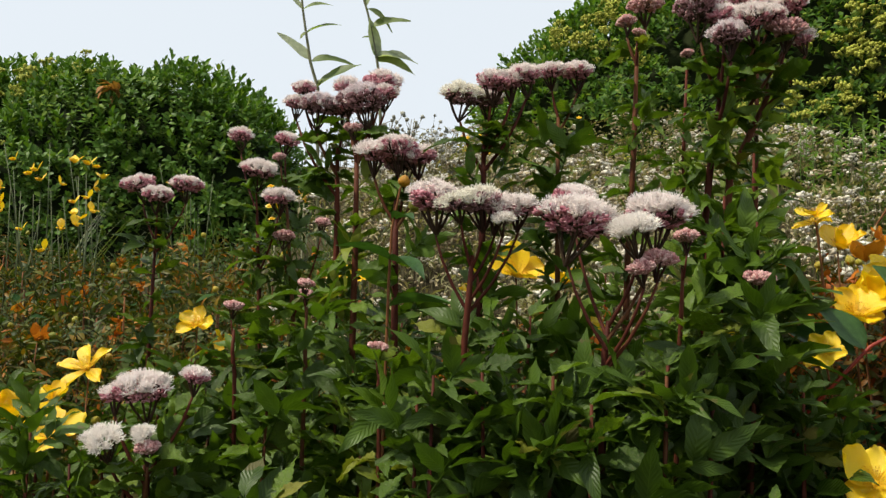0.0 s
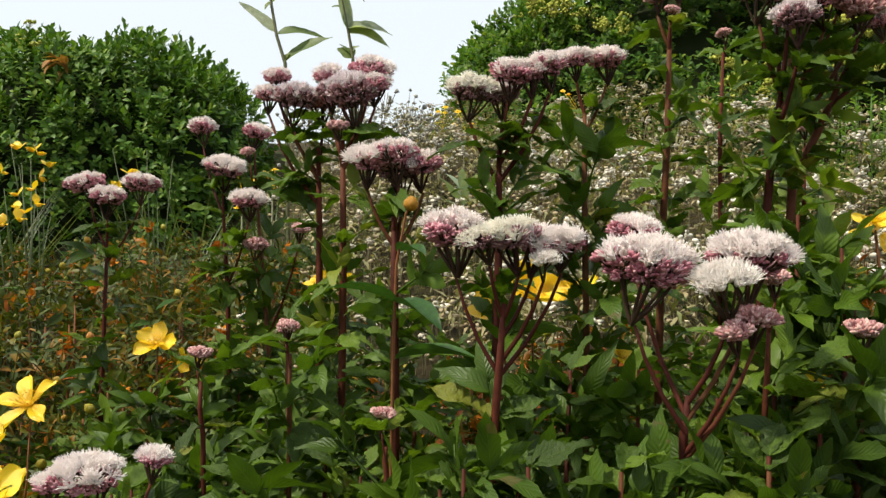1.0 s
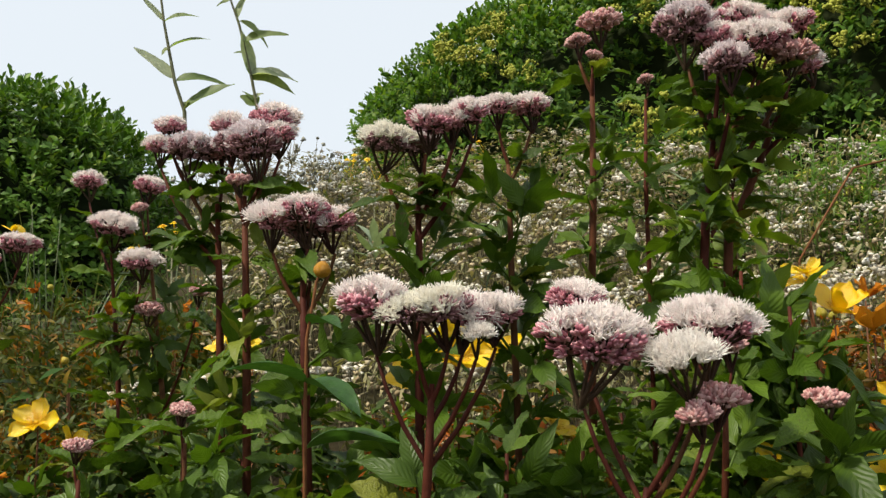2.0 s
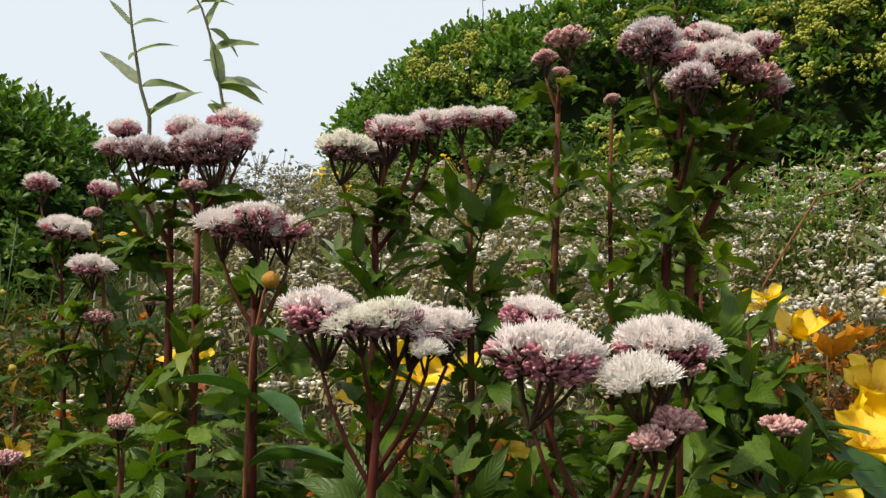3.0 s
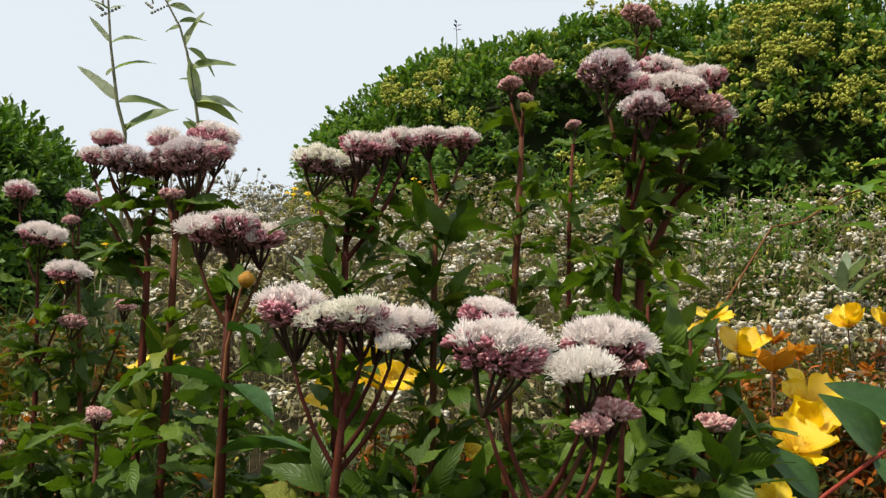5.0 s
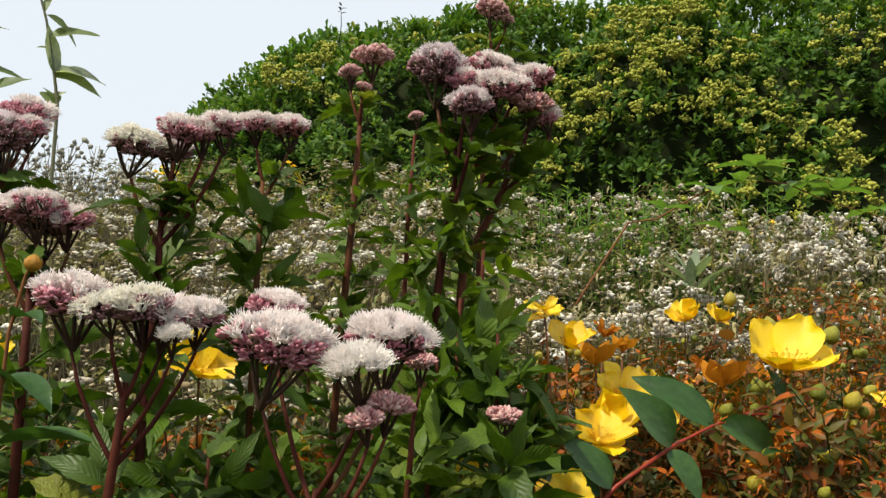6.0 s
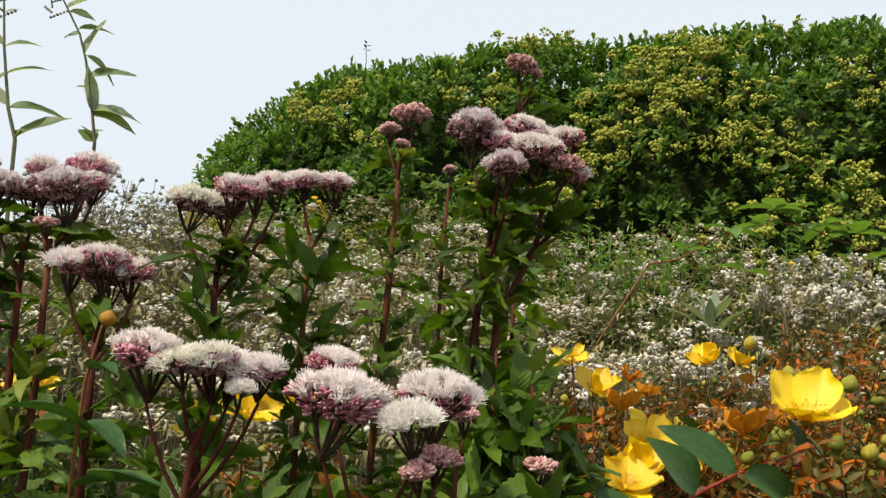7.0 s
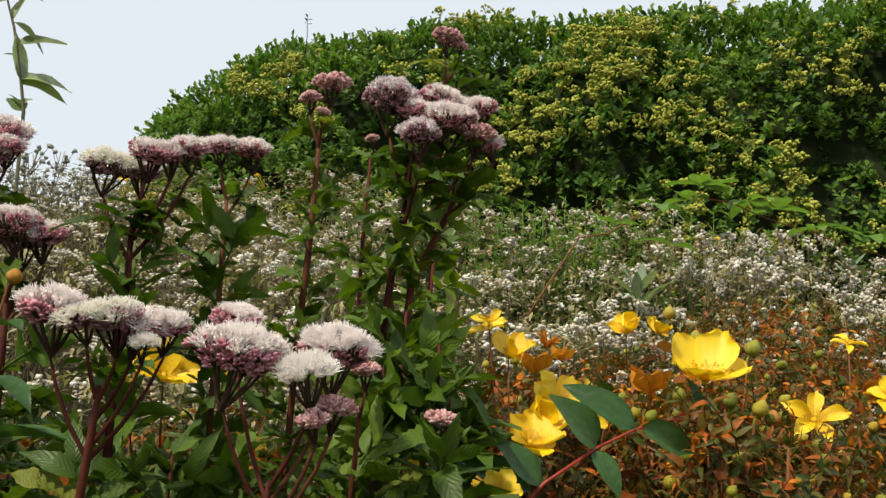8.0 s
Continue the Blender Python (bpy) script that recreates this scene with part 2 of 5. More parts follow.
class Shape:
    """Gathers points, faces and leaf coordinates of one mesh."""

    def __init__(self):
        self.v, self.f, self.uv, self.m = [], [], [], []

    def add(self, verts, faces, uvs=None, slot=0, m=None):
        k = len(self.v)
        self.v.extend(m @ Vector(p) for p in verts) if m is not None else self.v.extend(verts)
        self.f.extend(tuple(i + k for i in q) for q in faces)
        self.uv.extend(uvs if uvs else [(0.25, 0.25)] * len(verts))
        self.m.extend([slot] * len(faces))

    def mesh(self, name, mats, smooth=True):
        me = bpy.data.meshes.new(name)
        me.from_pydata([tuple(p) for p in self.v], [], self.f)
        for mat in mats if isinstance(mats, (list, tuple)) else [mats]:
            me.materials.append(mat)
        me.polygons.foreach_set("material_index", self.m)
        me.polygons.foreach_set("use_smooth", [smooth] * len(self.f))
        loops = np.zeros(len(me.loops), dtype=np.int32)
        me.loops.foreach_get("vertex_index", loops)
        layer = me.uv_layers.new(name="blade")
        layer.data.foreach_set("uv", np.array(self.uv, dtype=np.float32)[loops].ravel())
        me.update()
        return me


def part(name, data, parent, m=None, label="", kind=""):
    ob = new(name, data)
    ob.parent = parent
    if m is not None:
        ob.matrix_basis = m
    return tagged(ob, label=label, kind=kind)


def thing(name, place, label, category, group="", kind=""):
    ob = new(name)
    ob.location = place
    ob.empty_display_size = 0.05
    return tagged(ob, label, category, group, kind)


def frame_on(d, up=Vector((0, 0, 1))):
    """A turn whose y runs along d and whose z is as near to up as can be."""
    y = Vector(d).normalized()
    x = y.cross(up)
    if x.length < 1e-4:
        x = y.cross(Vector((0, 1, 0)))
    x.normalize()
    z = x.cross(y)
    return Matrix((x, y, z)).transposed().to_4x4()


def tube(sh, pts, radii, sides=6, slot=0, cap=True):
    """A tapering tube along the points."""
    pts = [Vector(p) for p in pts]
    verts, faces = [], []
    for i, p in enumerate(pts):
        d = pts[min(i + 1, len(pts) - 1)] - pts[max(i - 1, 0)]
        t = frame_on(d, Vector((0.3, 0.9, 0.1)))
        for k in range(sides):
            a = 2 * math.pi * k / sides
            verts.append(p + t.to_3x3() @ Vector((math.cos(a) * radii[i], 0, math.sin(a) * radii[i])))
    for i in range(len(pts) - 1):
        for k in range(sides):
            n = (k + 1) % sides
            faces.append((i * sides + k, i * sides + n, (i + 1) * sides + n, (i + 1) * sides + k))
    if cap:
        faces.append(tuple(range((len(pts) - 1) * sides, len(pts) * sides)))
    sh.add(verts, faces, slot=slot)


def bend(a, b, sag, n=6, side=(0, 0, 1)):
    """Points on a bowed line from a to b."""
    a, b, side = Vector(a), Vector(b), Vector(side)
    return [a.lerp(b, i / n) + side * (sag * math.sin(math.pi * i / n)) for i in range(n + 1)]


def blade(sh, length, width, droop=0.3, fold=0.25, teeth=0.0, n=8, widest=0.4, m=None, slot=0, wave=0.0, pucker=0.0, r=rng):
    """A leaf along +y: bowed down by droop, folded up at the rib, toothed at the edge."""
    verts, uvs, faces = [], [], []
    ph = r.random() * 6
    cols = (-1, -0.55, 0, 0.55, 1) if pucker else (-1, 0, 1)
    p = math.log(0.5) / math.log(widest)
    for i in range(n + 1):
        s = i / n
        w = width * 0.5 * math.sin(math.pi * min(1, max(0.0, s) ** p)) ** 0.85 if 0 < s < 1 else 0.0
        w = max(w, width * 0.02)
        e = 1.0 - (teeth if i % 2 else 0.0)
        y = length * (s - 0.12 * droop * s * s)
        z = -length * droop * s * s
        wv = wave * width * math.sin(ph + s * 9)
        for side in cols:
            x = side * w * (e if abs(side) == 1 else 1)
            puff_up = pucker * w * (1 if i % 2 else -0.3) * r.uniform(0.5, 1.3) if abs(side) == 0.55 else 0.0
            verts.append((x, y + (teeth * length * 0.10 if (abs(side) == 1 and i % 2 == 0) else 0), z + abs(x) * fold + wv * side + puff_up))
            uvs.append((0.5 + 0.5 * side, s))
    c = len(cols)
    for i in range(n):
        for k in range(c - 1):
            a = i * c + k
            faces.append((a, a + 1, a + c + 1, a + c))
    sh.add(verts, faces, uvs, slot, m)


def nub(sh, p, d, length, radius, sides=5, slot=0, tip=0.55):
    """A small closed spindle, such as a bud, from p along d."""
    t = Matrix.Translation(p) @ frame_on(d)
    prof = ((0.0, 0.45), (0.35, 1.0), (0.75, 0.95), (1.0, tip * 0.6))
    verts, faces = [], []
    for y, q in prof:
        for k in range(sides):
            a = 2 * math.pi * k / sides
            verts.append(t @ Vector((math.cos(a) * radius * q, y * length, math.sin(a) * radius * q)))
    for i in range(len(prof) - 1):
        for k in range(sides):
            n = (k + 1) % sides
            faces.append((i * sides + k, i * sides + n, (i + 1) * sides + n, (i + 1) * sides + k))
    faces.append(tuple(range((len(prof) - 1) * sides, len(prof) * sides)))
    sh.add(verts, faces, slot=slot)


def hair(sh, p, d, length, radius, curl, slot=0):
    """A thin thread with three sides, leaning towards curl."""
    d = (Vector(d).normalized() + Vector(curl) * 0.25).normalized()
    t = frame_on(d).to_3x3()
    verts = []
    for q, k in ((Vector(p), 1.0), (Vector(p) + d * length, 0.7)):
        for a in (0, 2.094, 4.189):
            verts.append(q + t @ Vector((math.cos(a), 0, math.sin(a))) * radius * k)
    sh.add(verts, [(0, 1, 4, 3), (1, 2, 5, 4), (2, 0, 3, 5)], slot=slot)


def puff(sh, p, r0, r, slot=0, rings=4, sides=6, rough=0.25, flat=1.0):
    """A small uneven ball."""
    verts, faces = [], []
    verts.append(Vector(p) + Vector((0, 0, r0 * flat)))
    for i in range(1, rings):
        b = math.pi * i / rings
        for k in range(sides):
            a = 2 * math.pi * (k + 0.5 * (i % 2)) / sides
            q = r0 * (1 + r.uniform(-rough, rough))
            verts.append(Vector(p) + Vector((math.sin(b) * math.cos(a) * q, math.sin(b) * math.sin(a) * q, math.cos(b) * q * flat)))
    verts.append(Vector(p) - Vector((0, 0, r0 * flat)))
    last = len(verts) - 1
    for k in range(sides):
        n = (k + 1) % sides
        faces.append((0, 1 + k, 1 + n))
        for i in range(rings - 2):
            a = 1 + i * sides
            faces.append((a + k, a + sides + k, a + sides + n, a + n))
        a = 1 + (rings - 2) * sides
        faces.append((a + k, last, a + n))
    sh.add(verts, faces, slot=slot)


# ---- ground ----
def smooth(a, b, v):
    s = min(1.0, max(0.0, (v - a) / (b - a)))
    return s * s * (3 - 2 * s)


def ground_z(x, y):
    """The bank: low where the camera stands, up to the hedges, and down again far behind."""
    z = 0.62 * smooth(0.45, 1.15, y) + 0.85 * smooth(0.9, 3.4, y) + 0.36 * smooth(2.5, 3.7, y)
    z += 0.05 * noise.noise((x * 1.3, y * 1.3, 0.0)) + 0.02 * noise.noise((x * 5, y * 5, 3.0))
    far = smooth(7, 60, math.hypot(x, y))
    return z * (1 - far)


def axis_steps():
    near = [-3.0 + 0.12 * i for i in range(67)]
    out, s, d = [], 5.0, 0.5
    while s < 2500:
        out.append(s)
        s += d
        d *= 1.45
    out.append(2500)
    return near, out


near, far_steps = axis_steps()
xs = sorted([-s + 2 for s in far_steps] + near + far_steps)
ys = xs
gs = Shape()
gs.v = [(x, y, ground_z(x, y)) for y in ys for x in xs]
nx = len(xs)
gs.f = [(j * nx + i, j * nx + i + 1, (j + 1) * nx + i + 1, (j + 1) * nx + i) for j in range(len(ys) - 1) for i in range(nx - 1)]
gs.uv, gs.m = [(0, 0)] * len(gs.v), [0] * len(gs.f)
ground = tagged(new("ground", gs.mesh("ground", M_SOIL)), "dark earth bank under the garden plants", "ground", kind="structure")


def stamp(variants, places, mats, name, smooth_faces=True):
    """One mesh from many placed copies of a few small shapes; places: (index of the shape, matrix)."""
    packs = []
    for sh in variants:
        fs = [q if len(q) == 4 else (*q, -1) for q in sh.f]
        packs.append((np.array([tuple(p) for p in sh.v], dtype=np.float64), fs, np.array(sh.uv, dtype=np.float32), sh.m))
    vs, faces, uvs, ms, k = [], [], [], [], 0
    for i, m in places:
        v, fs, uv, mi = packs[i]
        a = np.array(m)
        vs.append(v @ a[:3, :3].T + a[:3, 3])
        fa = np.array(fs)
        faces.append(np.where(fa >= 0, fa + k, -1))
        uvs.append(uv)
        ms.extend(mi)
        k += len(v)
    out = Shape()
    out.v = np.concatenate(vs).tolist()
    out.f = [tuple(q) if q[3] >= 0 else tuple(q[:3]) for q in np.concatenate(faces).tolist()]
    out.uv = np.concatenate(uvs).tolist()
    out.m = ms
    return out.mesh(name, mats, smooth_faces)


def turned(p, d, spin, size):
    return Matrix.Translation(p) @ frame_on(d) @ Matrix.Rotation(spin, 4, "Y") @ Matrix.Diagonal((size, size, size, 1))


# ---- hedges ----
def hedge_sprig(r, leaves=7, length=0.034, upright=False):
    """A shoot along +y with a whorl of oval leaves."""
    sh = Shape()
    for k in range(leaves):
        a = k * 2.4 + r.uniform(-0.3, 0.3)
        lean = radians(r.uniform(14, 34) if upright else r.uniform(28, 68))
        d = Vector((math.cos(a) * math.sin(lean), math.cos(lean), math.sin(a) * math.sin(lean)))
        y0 = (k / leaves) * (0.055 if upright else 0.03)
        m = Matrix.Translation((0, y0, 0)) @ frame_on(d, Vector((0, 1, 0)))
        q = length * r.uniform(0.75, 1.2)
        blade(sh, q, q * r.uniform(0.48, 0.6), droop=r.uniform(0.05, 0.3), fold=0.25, n=3, widest=0.62, m=m, r=r)
    return sh


def flower_cyme(r, n=11, radius=0.024):
    """A loose flat head of tiny yellow-green flowers on short stalks along +y."""
    sh = Shape()
    for k in range(n):
        a, q = r.uniform(0, 6.28), radius * math.sqrt(r.random())
        p = Vector((math.cos(a) * q, 0.024 + r.uniform(-0.006, 0.006) - q * q * 8, math.sin(a) * q))
        tube(sh, [(0, 0, 0), p * 0.95], [0.0007, 0.0005], 3, cap=False)
        puff(sh, p, r.uniform(0.0044, 0.0072), r, rings=3, sides=4, rough=0.5, flat=0.7)
    return sh


class Hedge:
    """A clipped mound on a line from a to b; each end rounds off over ea and eb metres."""

    def __init__(self, a, b, base, height, thick, ea, eb, power=2.6, seed=1, rise=0.0):
        self.rise = rise
        self.a, self.b, self.base, self.height, self.thick, self.ea, self.eb, self.p = Vector((*a, 0)), Vector((*b, 0)), base, height, thick, ea, eb, power
        self.len = (self.b - self.a).length
        self.d = (self.b - self.a).normalized()
        self.n = Vector((self.d.y, -self.d.x, 0))
        if self.n.y > 0:
            self.n = -self.n
        self.seed = seed

    def point(self, s, phi, inset=0.0):
        p = self.p
        k = 1.0
        for q, e in ((s, self.ea), (self.len - s, self.eb)):
            u = min(1.0, max(0.0, q / e))
            k = min(k, max(0.0, 1 - (1 - u) ** p) ** (1 / p))
        c, t = math.cos(phi), math.sin(phi)
        out = math.copysign(abs(c) ** (2 / p), c)
        up = abs(t) ** (2 / p)
        bump = 0.10 * noise.noise((s * 2.1, phi * 2.4, self.seed * 9.0)) + 0.04 * noise.noise((s * 6, phi * 5, self.seed * 5.0))
        tk = (self.thick * (0.35 + 0.65 * k) + bump - inset) * (1 if k > 0 else 0.3)
        hk = max(0.02, self.height * k * (1 + self.rise * (s - 1.8)) + bump * 0.4 - inset * 0.55)
        return self.a + self.d * s + self.n * (out * tk) + Vector((0, 0, self.base + up * hk))

    def normal(self, s, phi):
        e = 0.02
        u = self.point(min(self.len, s + e), phi) - self.point(max(0, s - e), phi)
        v = self.point(s, phi + e) - self.point(s, phi - e)
        n = u.cross(v)
        if n.length < 1e-9:
            return Vector((0, 0, 1))
        n.normalize()
        mid = self.a + self.d * (self.len / 2) + Vector((0, 0, self.base))
        return n if n.dot(self.point(s, phi) - mid) > 0 else -n


def shaded_ledge(p):
    """How far a point lies in the hollow between the hedge's crown and the lower growth in front of it, 0 to 1."""
    mid = 2.12 - 0.18 * (p.x - 1.55)
    return math.exp(-((p.z - mid) / (0.06 + 0.08 * smooth(1.5, 1.9, p.x))) ** 2) * smooth(1.38, 1.6, p.x)


def build_hedge(h, name, label, count, mat, clusters, cluster_where, seed, back, leaf=0.034, hidden=0.3):
    r = random.Random(seed)
    top = thing(name, (*(h.a + h.d * h.len / 2).xy, h.base - 0.05), label, "hedge", kind="")
    inv = Matrix.Translation(-top.location)
    # Closed inner shell: its dark colour stands in for shade behind the leaves.
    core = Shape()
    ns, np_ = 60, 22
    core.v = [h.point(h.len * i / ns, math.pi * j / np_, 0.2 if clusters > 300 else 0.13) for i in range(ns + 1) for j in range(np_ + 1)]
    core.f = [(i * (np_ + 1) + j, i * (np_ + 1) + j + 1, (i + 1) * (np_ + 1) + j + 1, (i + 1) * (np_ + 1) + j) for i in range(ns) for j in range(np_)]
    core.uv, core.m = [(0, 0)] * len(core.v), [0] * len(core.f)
    part("twig_mass", core.mesh("twig_mass", M_TWIG_AND_SHADE), top, inv, "inner twig shell coloured dark for the shade inside", "stuff")
    kinds = [hedge_sprig(r, 7, leaf) for _ in range(8)] + [hedge_sprig(r, 8, leaf * 1.08, True) for _ in range(5)]
    meshes = [k.mesh("sprig", mat) for k in kinds]
    places, singles = [], 0
    for i in range(count):
        s = h.len * r.random()
        phi = math.pi * (r.random() * back if i % 6 else back + (1 - back) * r.random())
        p, n = h.point(s, phi), h.normal(s, phi)
        if p.z < h.base + hidden and r.random() < 0.85:
            continue
        gap = noise.noise((p.x * 3.1, p.y * 3.1, p.z * 4.3 + seed))
        hollow = noise.noise((p.x * 2.3, p.y * 2.3, p.z * 5.0 + seed * 3)) if clusters > 300 and phi < 1.2 else 0
        if clusters > 300:
            hollow += 0.15 * smooth(1.6, 2.3, p.x) + 0.55 * shaded_ledge(p)
        deep = r.random() ** 2 * 0.10 + max(0.0, gap - 0.15) * 0.25 + (0.09 + 0.06 * smooth(1.6, 2.3, p.x) + 0.08 * shaded_ledge(p)) * smooth(0.15, 0.35, hollow)
        steep = n.z > 0.55
        d = (n * r.uniform(0.5, 1.0) + Vector((0, 0, r.uniform(0.35, 0.9))) + Vector((r.uniform(-1, 1), r.uniform(-1, 1), r.uniform(-1, 1))) * 0.4)
        q = 8 + r.randrange(5) if (steep and r.random() < 0.6) else r.randrange(8)
        m = turned(p - n * deep, d, r.uniform(0, 6.28), r.uniform(0.75, 1.2))
        if singles < 300 and deep < 0.03 and p.y < h.point(h.len / 2, 0).y + 0.35 and p.z > h.base + 0.45:
            part("sprig", meshes[q], top, inv @ m)
            singles += 1
        else:
            places.append((q, m))
    part("foliage", stamp(kinds, places, mat, "foliage"), top, inv, "dense small glossy oval leaves", "stuff")
    cy = [flower_cyme(r).mesh("cyme", M_CLUSTER) for _ in range(5)]
    made = tries = 0
    while made < clusters and tries < clusters * 60:
        tries += 1
        s, phi = h.len * r.uniform(0.09, 1), math.pi * r.uniform(0.04, 0.52)
        p, n = h.point(s, phi), h.normal(s, phi)
        if clusters > 300 and noise.noise((p.x * 2.3, p.y * 2.3, p.z * 5.0 + seed * 3)) + 0.4 * shaded_ledge(p) > 0.1:
            continue
        if 0.9 * noise.noise((p.x * 2.6, p.y * 2.6, p.z * 3.4 + 40)) + cluster_where(p) < r.uniform(-0.1, 0.4):
            continue
        for _ in range(r.randrange(1, 4)):
            o = Vector((r.gauss(0, 0.03), r.gauss(0, 0.03), r.gauss(0, 0.022)))
            d = n * 0.6 + Vector((r.uniform(-0.3, 0.3), r.uniform(-0.3, 0.3), 0.8))
            part("cyme", r.choice(cy), top, inv @ turned(p + o + n * 0.015, d, r.uniform(0, 6), r.uniform(0.6, 1.1)))
            made += 1
    return top


RIGHT_HEDGE = Hedge((-0.32, 4.35), (3.5, 2.57), 1.28, 1.332, 0.68, 1.25, 0.7, seed=2, rise=0.022)
LEFT_HEDGE = Hedge((-3.3, 2.80), (-0.66, 3.33), 1.03, 1.022, 0.62, 0.6, 0.70, power=3.0, seed=5)
right_hedge = build_hedge(RIGHT_HEDGE, "flowering_hedge", "rounded evergreen hedge with many yellow-green flower clusters", 14500, M_HEDGE_B, 1050,
                          lambda p: 0.36 - 0.55 * smooth(1.0, 0.1, p.x) - 0.25 * smooth(1.7, 2.2, p.x) - 0.3 * smooth(2.35, 2.6, p.x) - 0.45 * smooth(2.3, 2.5, p.z), 3, 0.57, 0.0255, 0.2)
left_hedge = build_hedge(LEFT_HEDGE, "clipped_hedge", "rounded dark green evergreen hedge with small glossy leaves", 9200, M_HEDGE, 200,
                         lambda p: 0.25 - 0.8 * smooth(-1.5, -1.1, p.x), 8, 0.6, 0.0245)


def skyline_twig(r):
    """A bare shoot that sticks out of the hedge, with a few small leaves at its end."""
    sh = Shape()
    tube(sh, [(0, 0, -0.12), (0.004, 0, -0.03), (-0.002, 0, 0.04)], [0.002, 0.0016, 0.001], 5)
    for k in range(6):
        d = Vector((math.cos(k * 2.1), math.sin(k * 2.1), 0.7))
        blade(sh, 0.022, 0.009, droop=0.3, n=3, m=Matrix.Translation((0, 0, 0.012 + 0.006 * k)) @ frame_on(d), r=r)
    return sh


part("twig", skyline_twig(random.Random(4)).mesh("twig", M_TWIG_AND_SHADE), right_hedge, Matrix.Translation(Vector((0.383, 3.61, 2.575)) - right_hedge.location), "dark twig with small leaves")


def dead_tuft(p, r):
    """A handful of curled orange-brown leaves."""
    sh = Shape()
    for k in range(14):
        d = Vector((r.uniform(-1, 1), r.uniform(-1, 0.2), r.uniform(-0.6, 1)))
        m = Matrix.Translation(Vector((r.gauss(0, 0.035), r.gauss(0, 0.015), r.gauss(0, 0.012)))) @ frame_on(d)
        blade(sh, 0.05, 0.02, droop=r.uniform(0.2, 0.8), fold=0.5, n=4, m=m, r=r)
    return sh


part("dead_leaves", dead_tuft((0, 0, 0), rng).mesh("dead_leaves", M_DEAD), left_hedge, Matrix.Translation(Vector((-1.21, 2.72, 1.91)) - left_hedge.location), "withered orange-brown leaf tuft")


# ---- pearly everlasting bed ----
def everlasting(r, radius=0.14, height=0.5, white=14):
    """A clump: stalks, a tangle of narrow grey and tan leaves, flat tufts of white flowers and many spent ones."""
    st, lf, fl, sp = Shape(), Shape(), Shape(), Shape()

    def spot(deep):
        a, q = r.uniform(0, 6.28), radius * math.sqrt(r.random())
        return Vector((math.cos(a) * q, math.sin(a) * q, height - q * q * 1.5 - deep)), a, q

    for _ in range(8):
        head, a, q = spot(abs(r.gauss(0, 0.05)))
        foot = Vector((math.cos(a) * q * 0.45, math.sin(a) * q * 0.45, 0))
        mid = foot.lerp(head, 0.55) + Vector((r.uniform(-0.03, 0.03), r.uniform(-0.03, 0.03), 0))
        tube(st, [foot, mid, head], [0.002, 0.0016, 0.001], 3, cap=False)
    for _ in range(250):
        p, a, q = spot(r.random() ** 1.4 * 0.15 - 0.01)
        d = Vector((r.uniform(-1, 1), r.uniform(-1, 1), r.uniform(-0.4, 0.9)))
        blade(lf, r.uniform(0.012, 0.034), r.uniform(0.005, 0.009), droop=r.uniform(0.1, 0.9), n=2, m=Matrix.Translation(p) @ frame_on(d), r=r)
    for _ in range(75):
        p, a, q = spot(r.random() * 0.10)
        puff(sp, p, r.uniform(0.003, 0.0058), r, rings=3, sides=5, rough=0.8, flat=0.7)
    for _ in range(white):
        p, a, q = spot(abs(r.gauss(0, 0.03)) - 0.012)
        tube(st, [p - Vector((r.uniform(-0.01, 0.01), r.uniform(-0.01, 0.01), 0.06)), p], [0.001, 0.0008], 3, cap=False)
        w = r.uniform(0.8, 1.35)
        for _ in range(r.randrange(11, 17)):
            o = Vector((r.gauss(0, 0.0056), r.gauss(0, 0.0056), r.gauss(0, 0.0036))) * w
            puff(fl, p + o, r.uniform(0.0020, 0.0042) * w, r, rings=3, sides=5, rough=0.9, flat=0.8)
    return st, lf, fl, sp


ev_rng = random.Random(21)
plants = []
for v in range(6):
    st, lf, fl, sp = everlasting(ev_rng, white=21 if v < 3 else 9)
    top = thing("everlasting_plant", (0, 0, 0), "grey-stemmed everlasting plant with small white woolly flowers", "plant", "white everlasting bed")
    part("stalk_mass", st.mesh("stalk_mass", M_GREYSTEM), top, kind="stuff")
    part("leaf_mass", lf.mesh("leaf_mass", M_GREYLEAF), top, label="narrow grey-green leaves", kind="stuff")
    part("bloom_mass", fl.mesh("bloom_mass", M_WHITE), top, label="white woolly flowers", kind="stuff")
    part("spent_bloom_mass", sp.mesh("spent_bloom_mass", M_SPENT), top, label="spent brownish flowers", kind="stuff")
    plants.append(top)


def bed_top(x, y):
    return 1.365 + (y - 1.7) * 0.385 - 0.06 * smooth(0.5, -0.3, x) + 0.085 * smooth(0.8, 1.35, x) * smooth(1.7, 2.1, y)


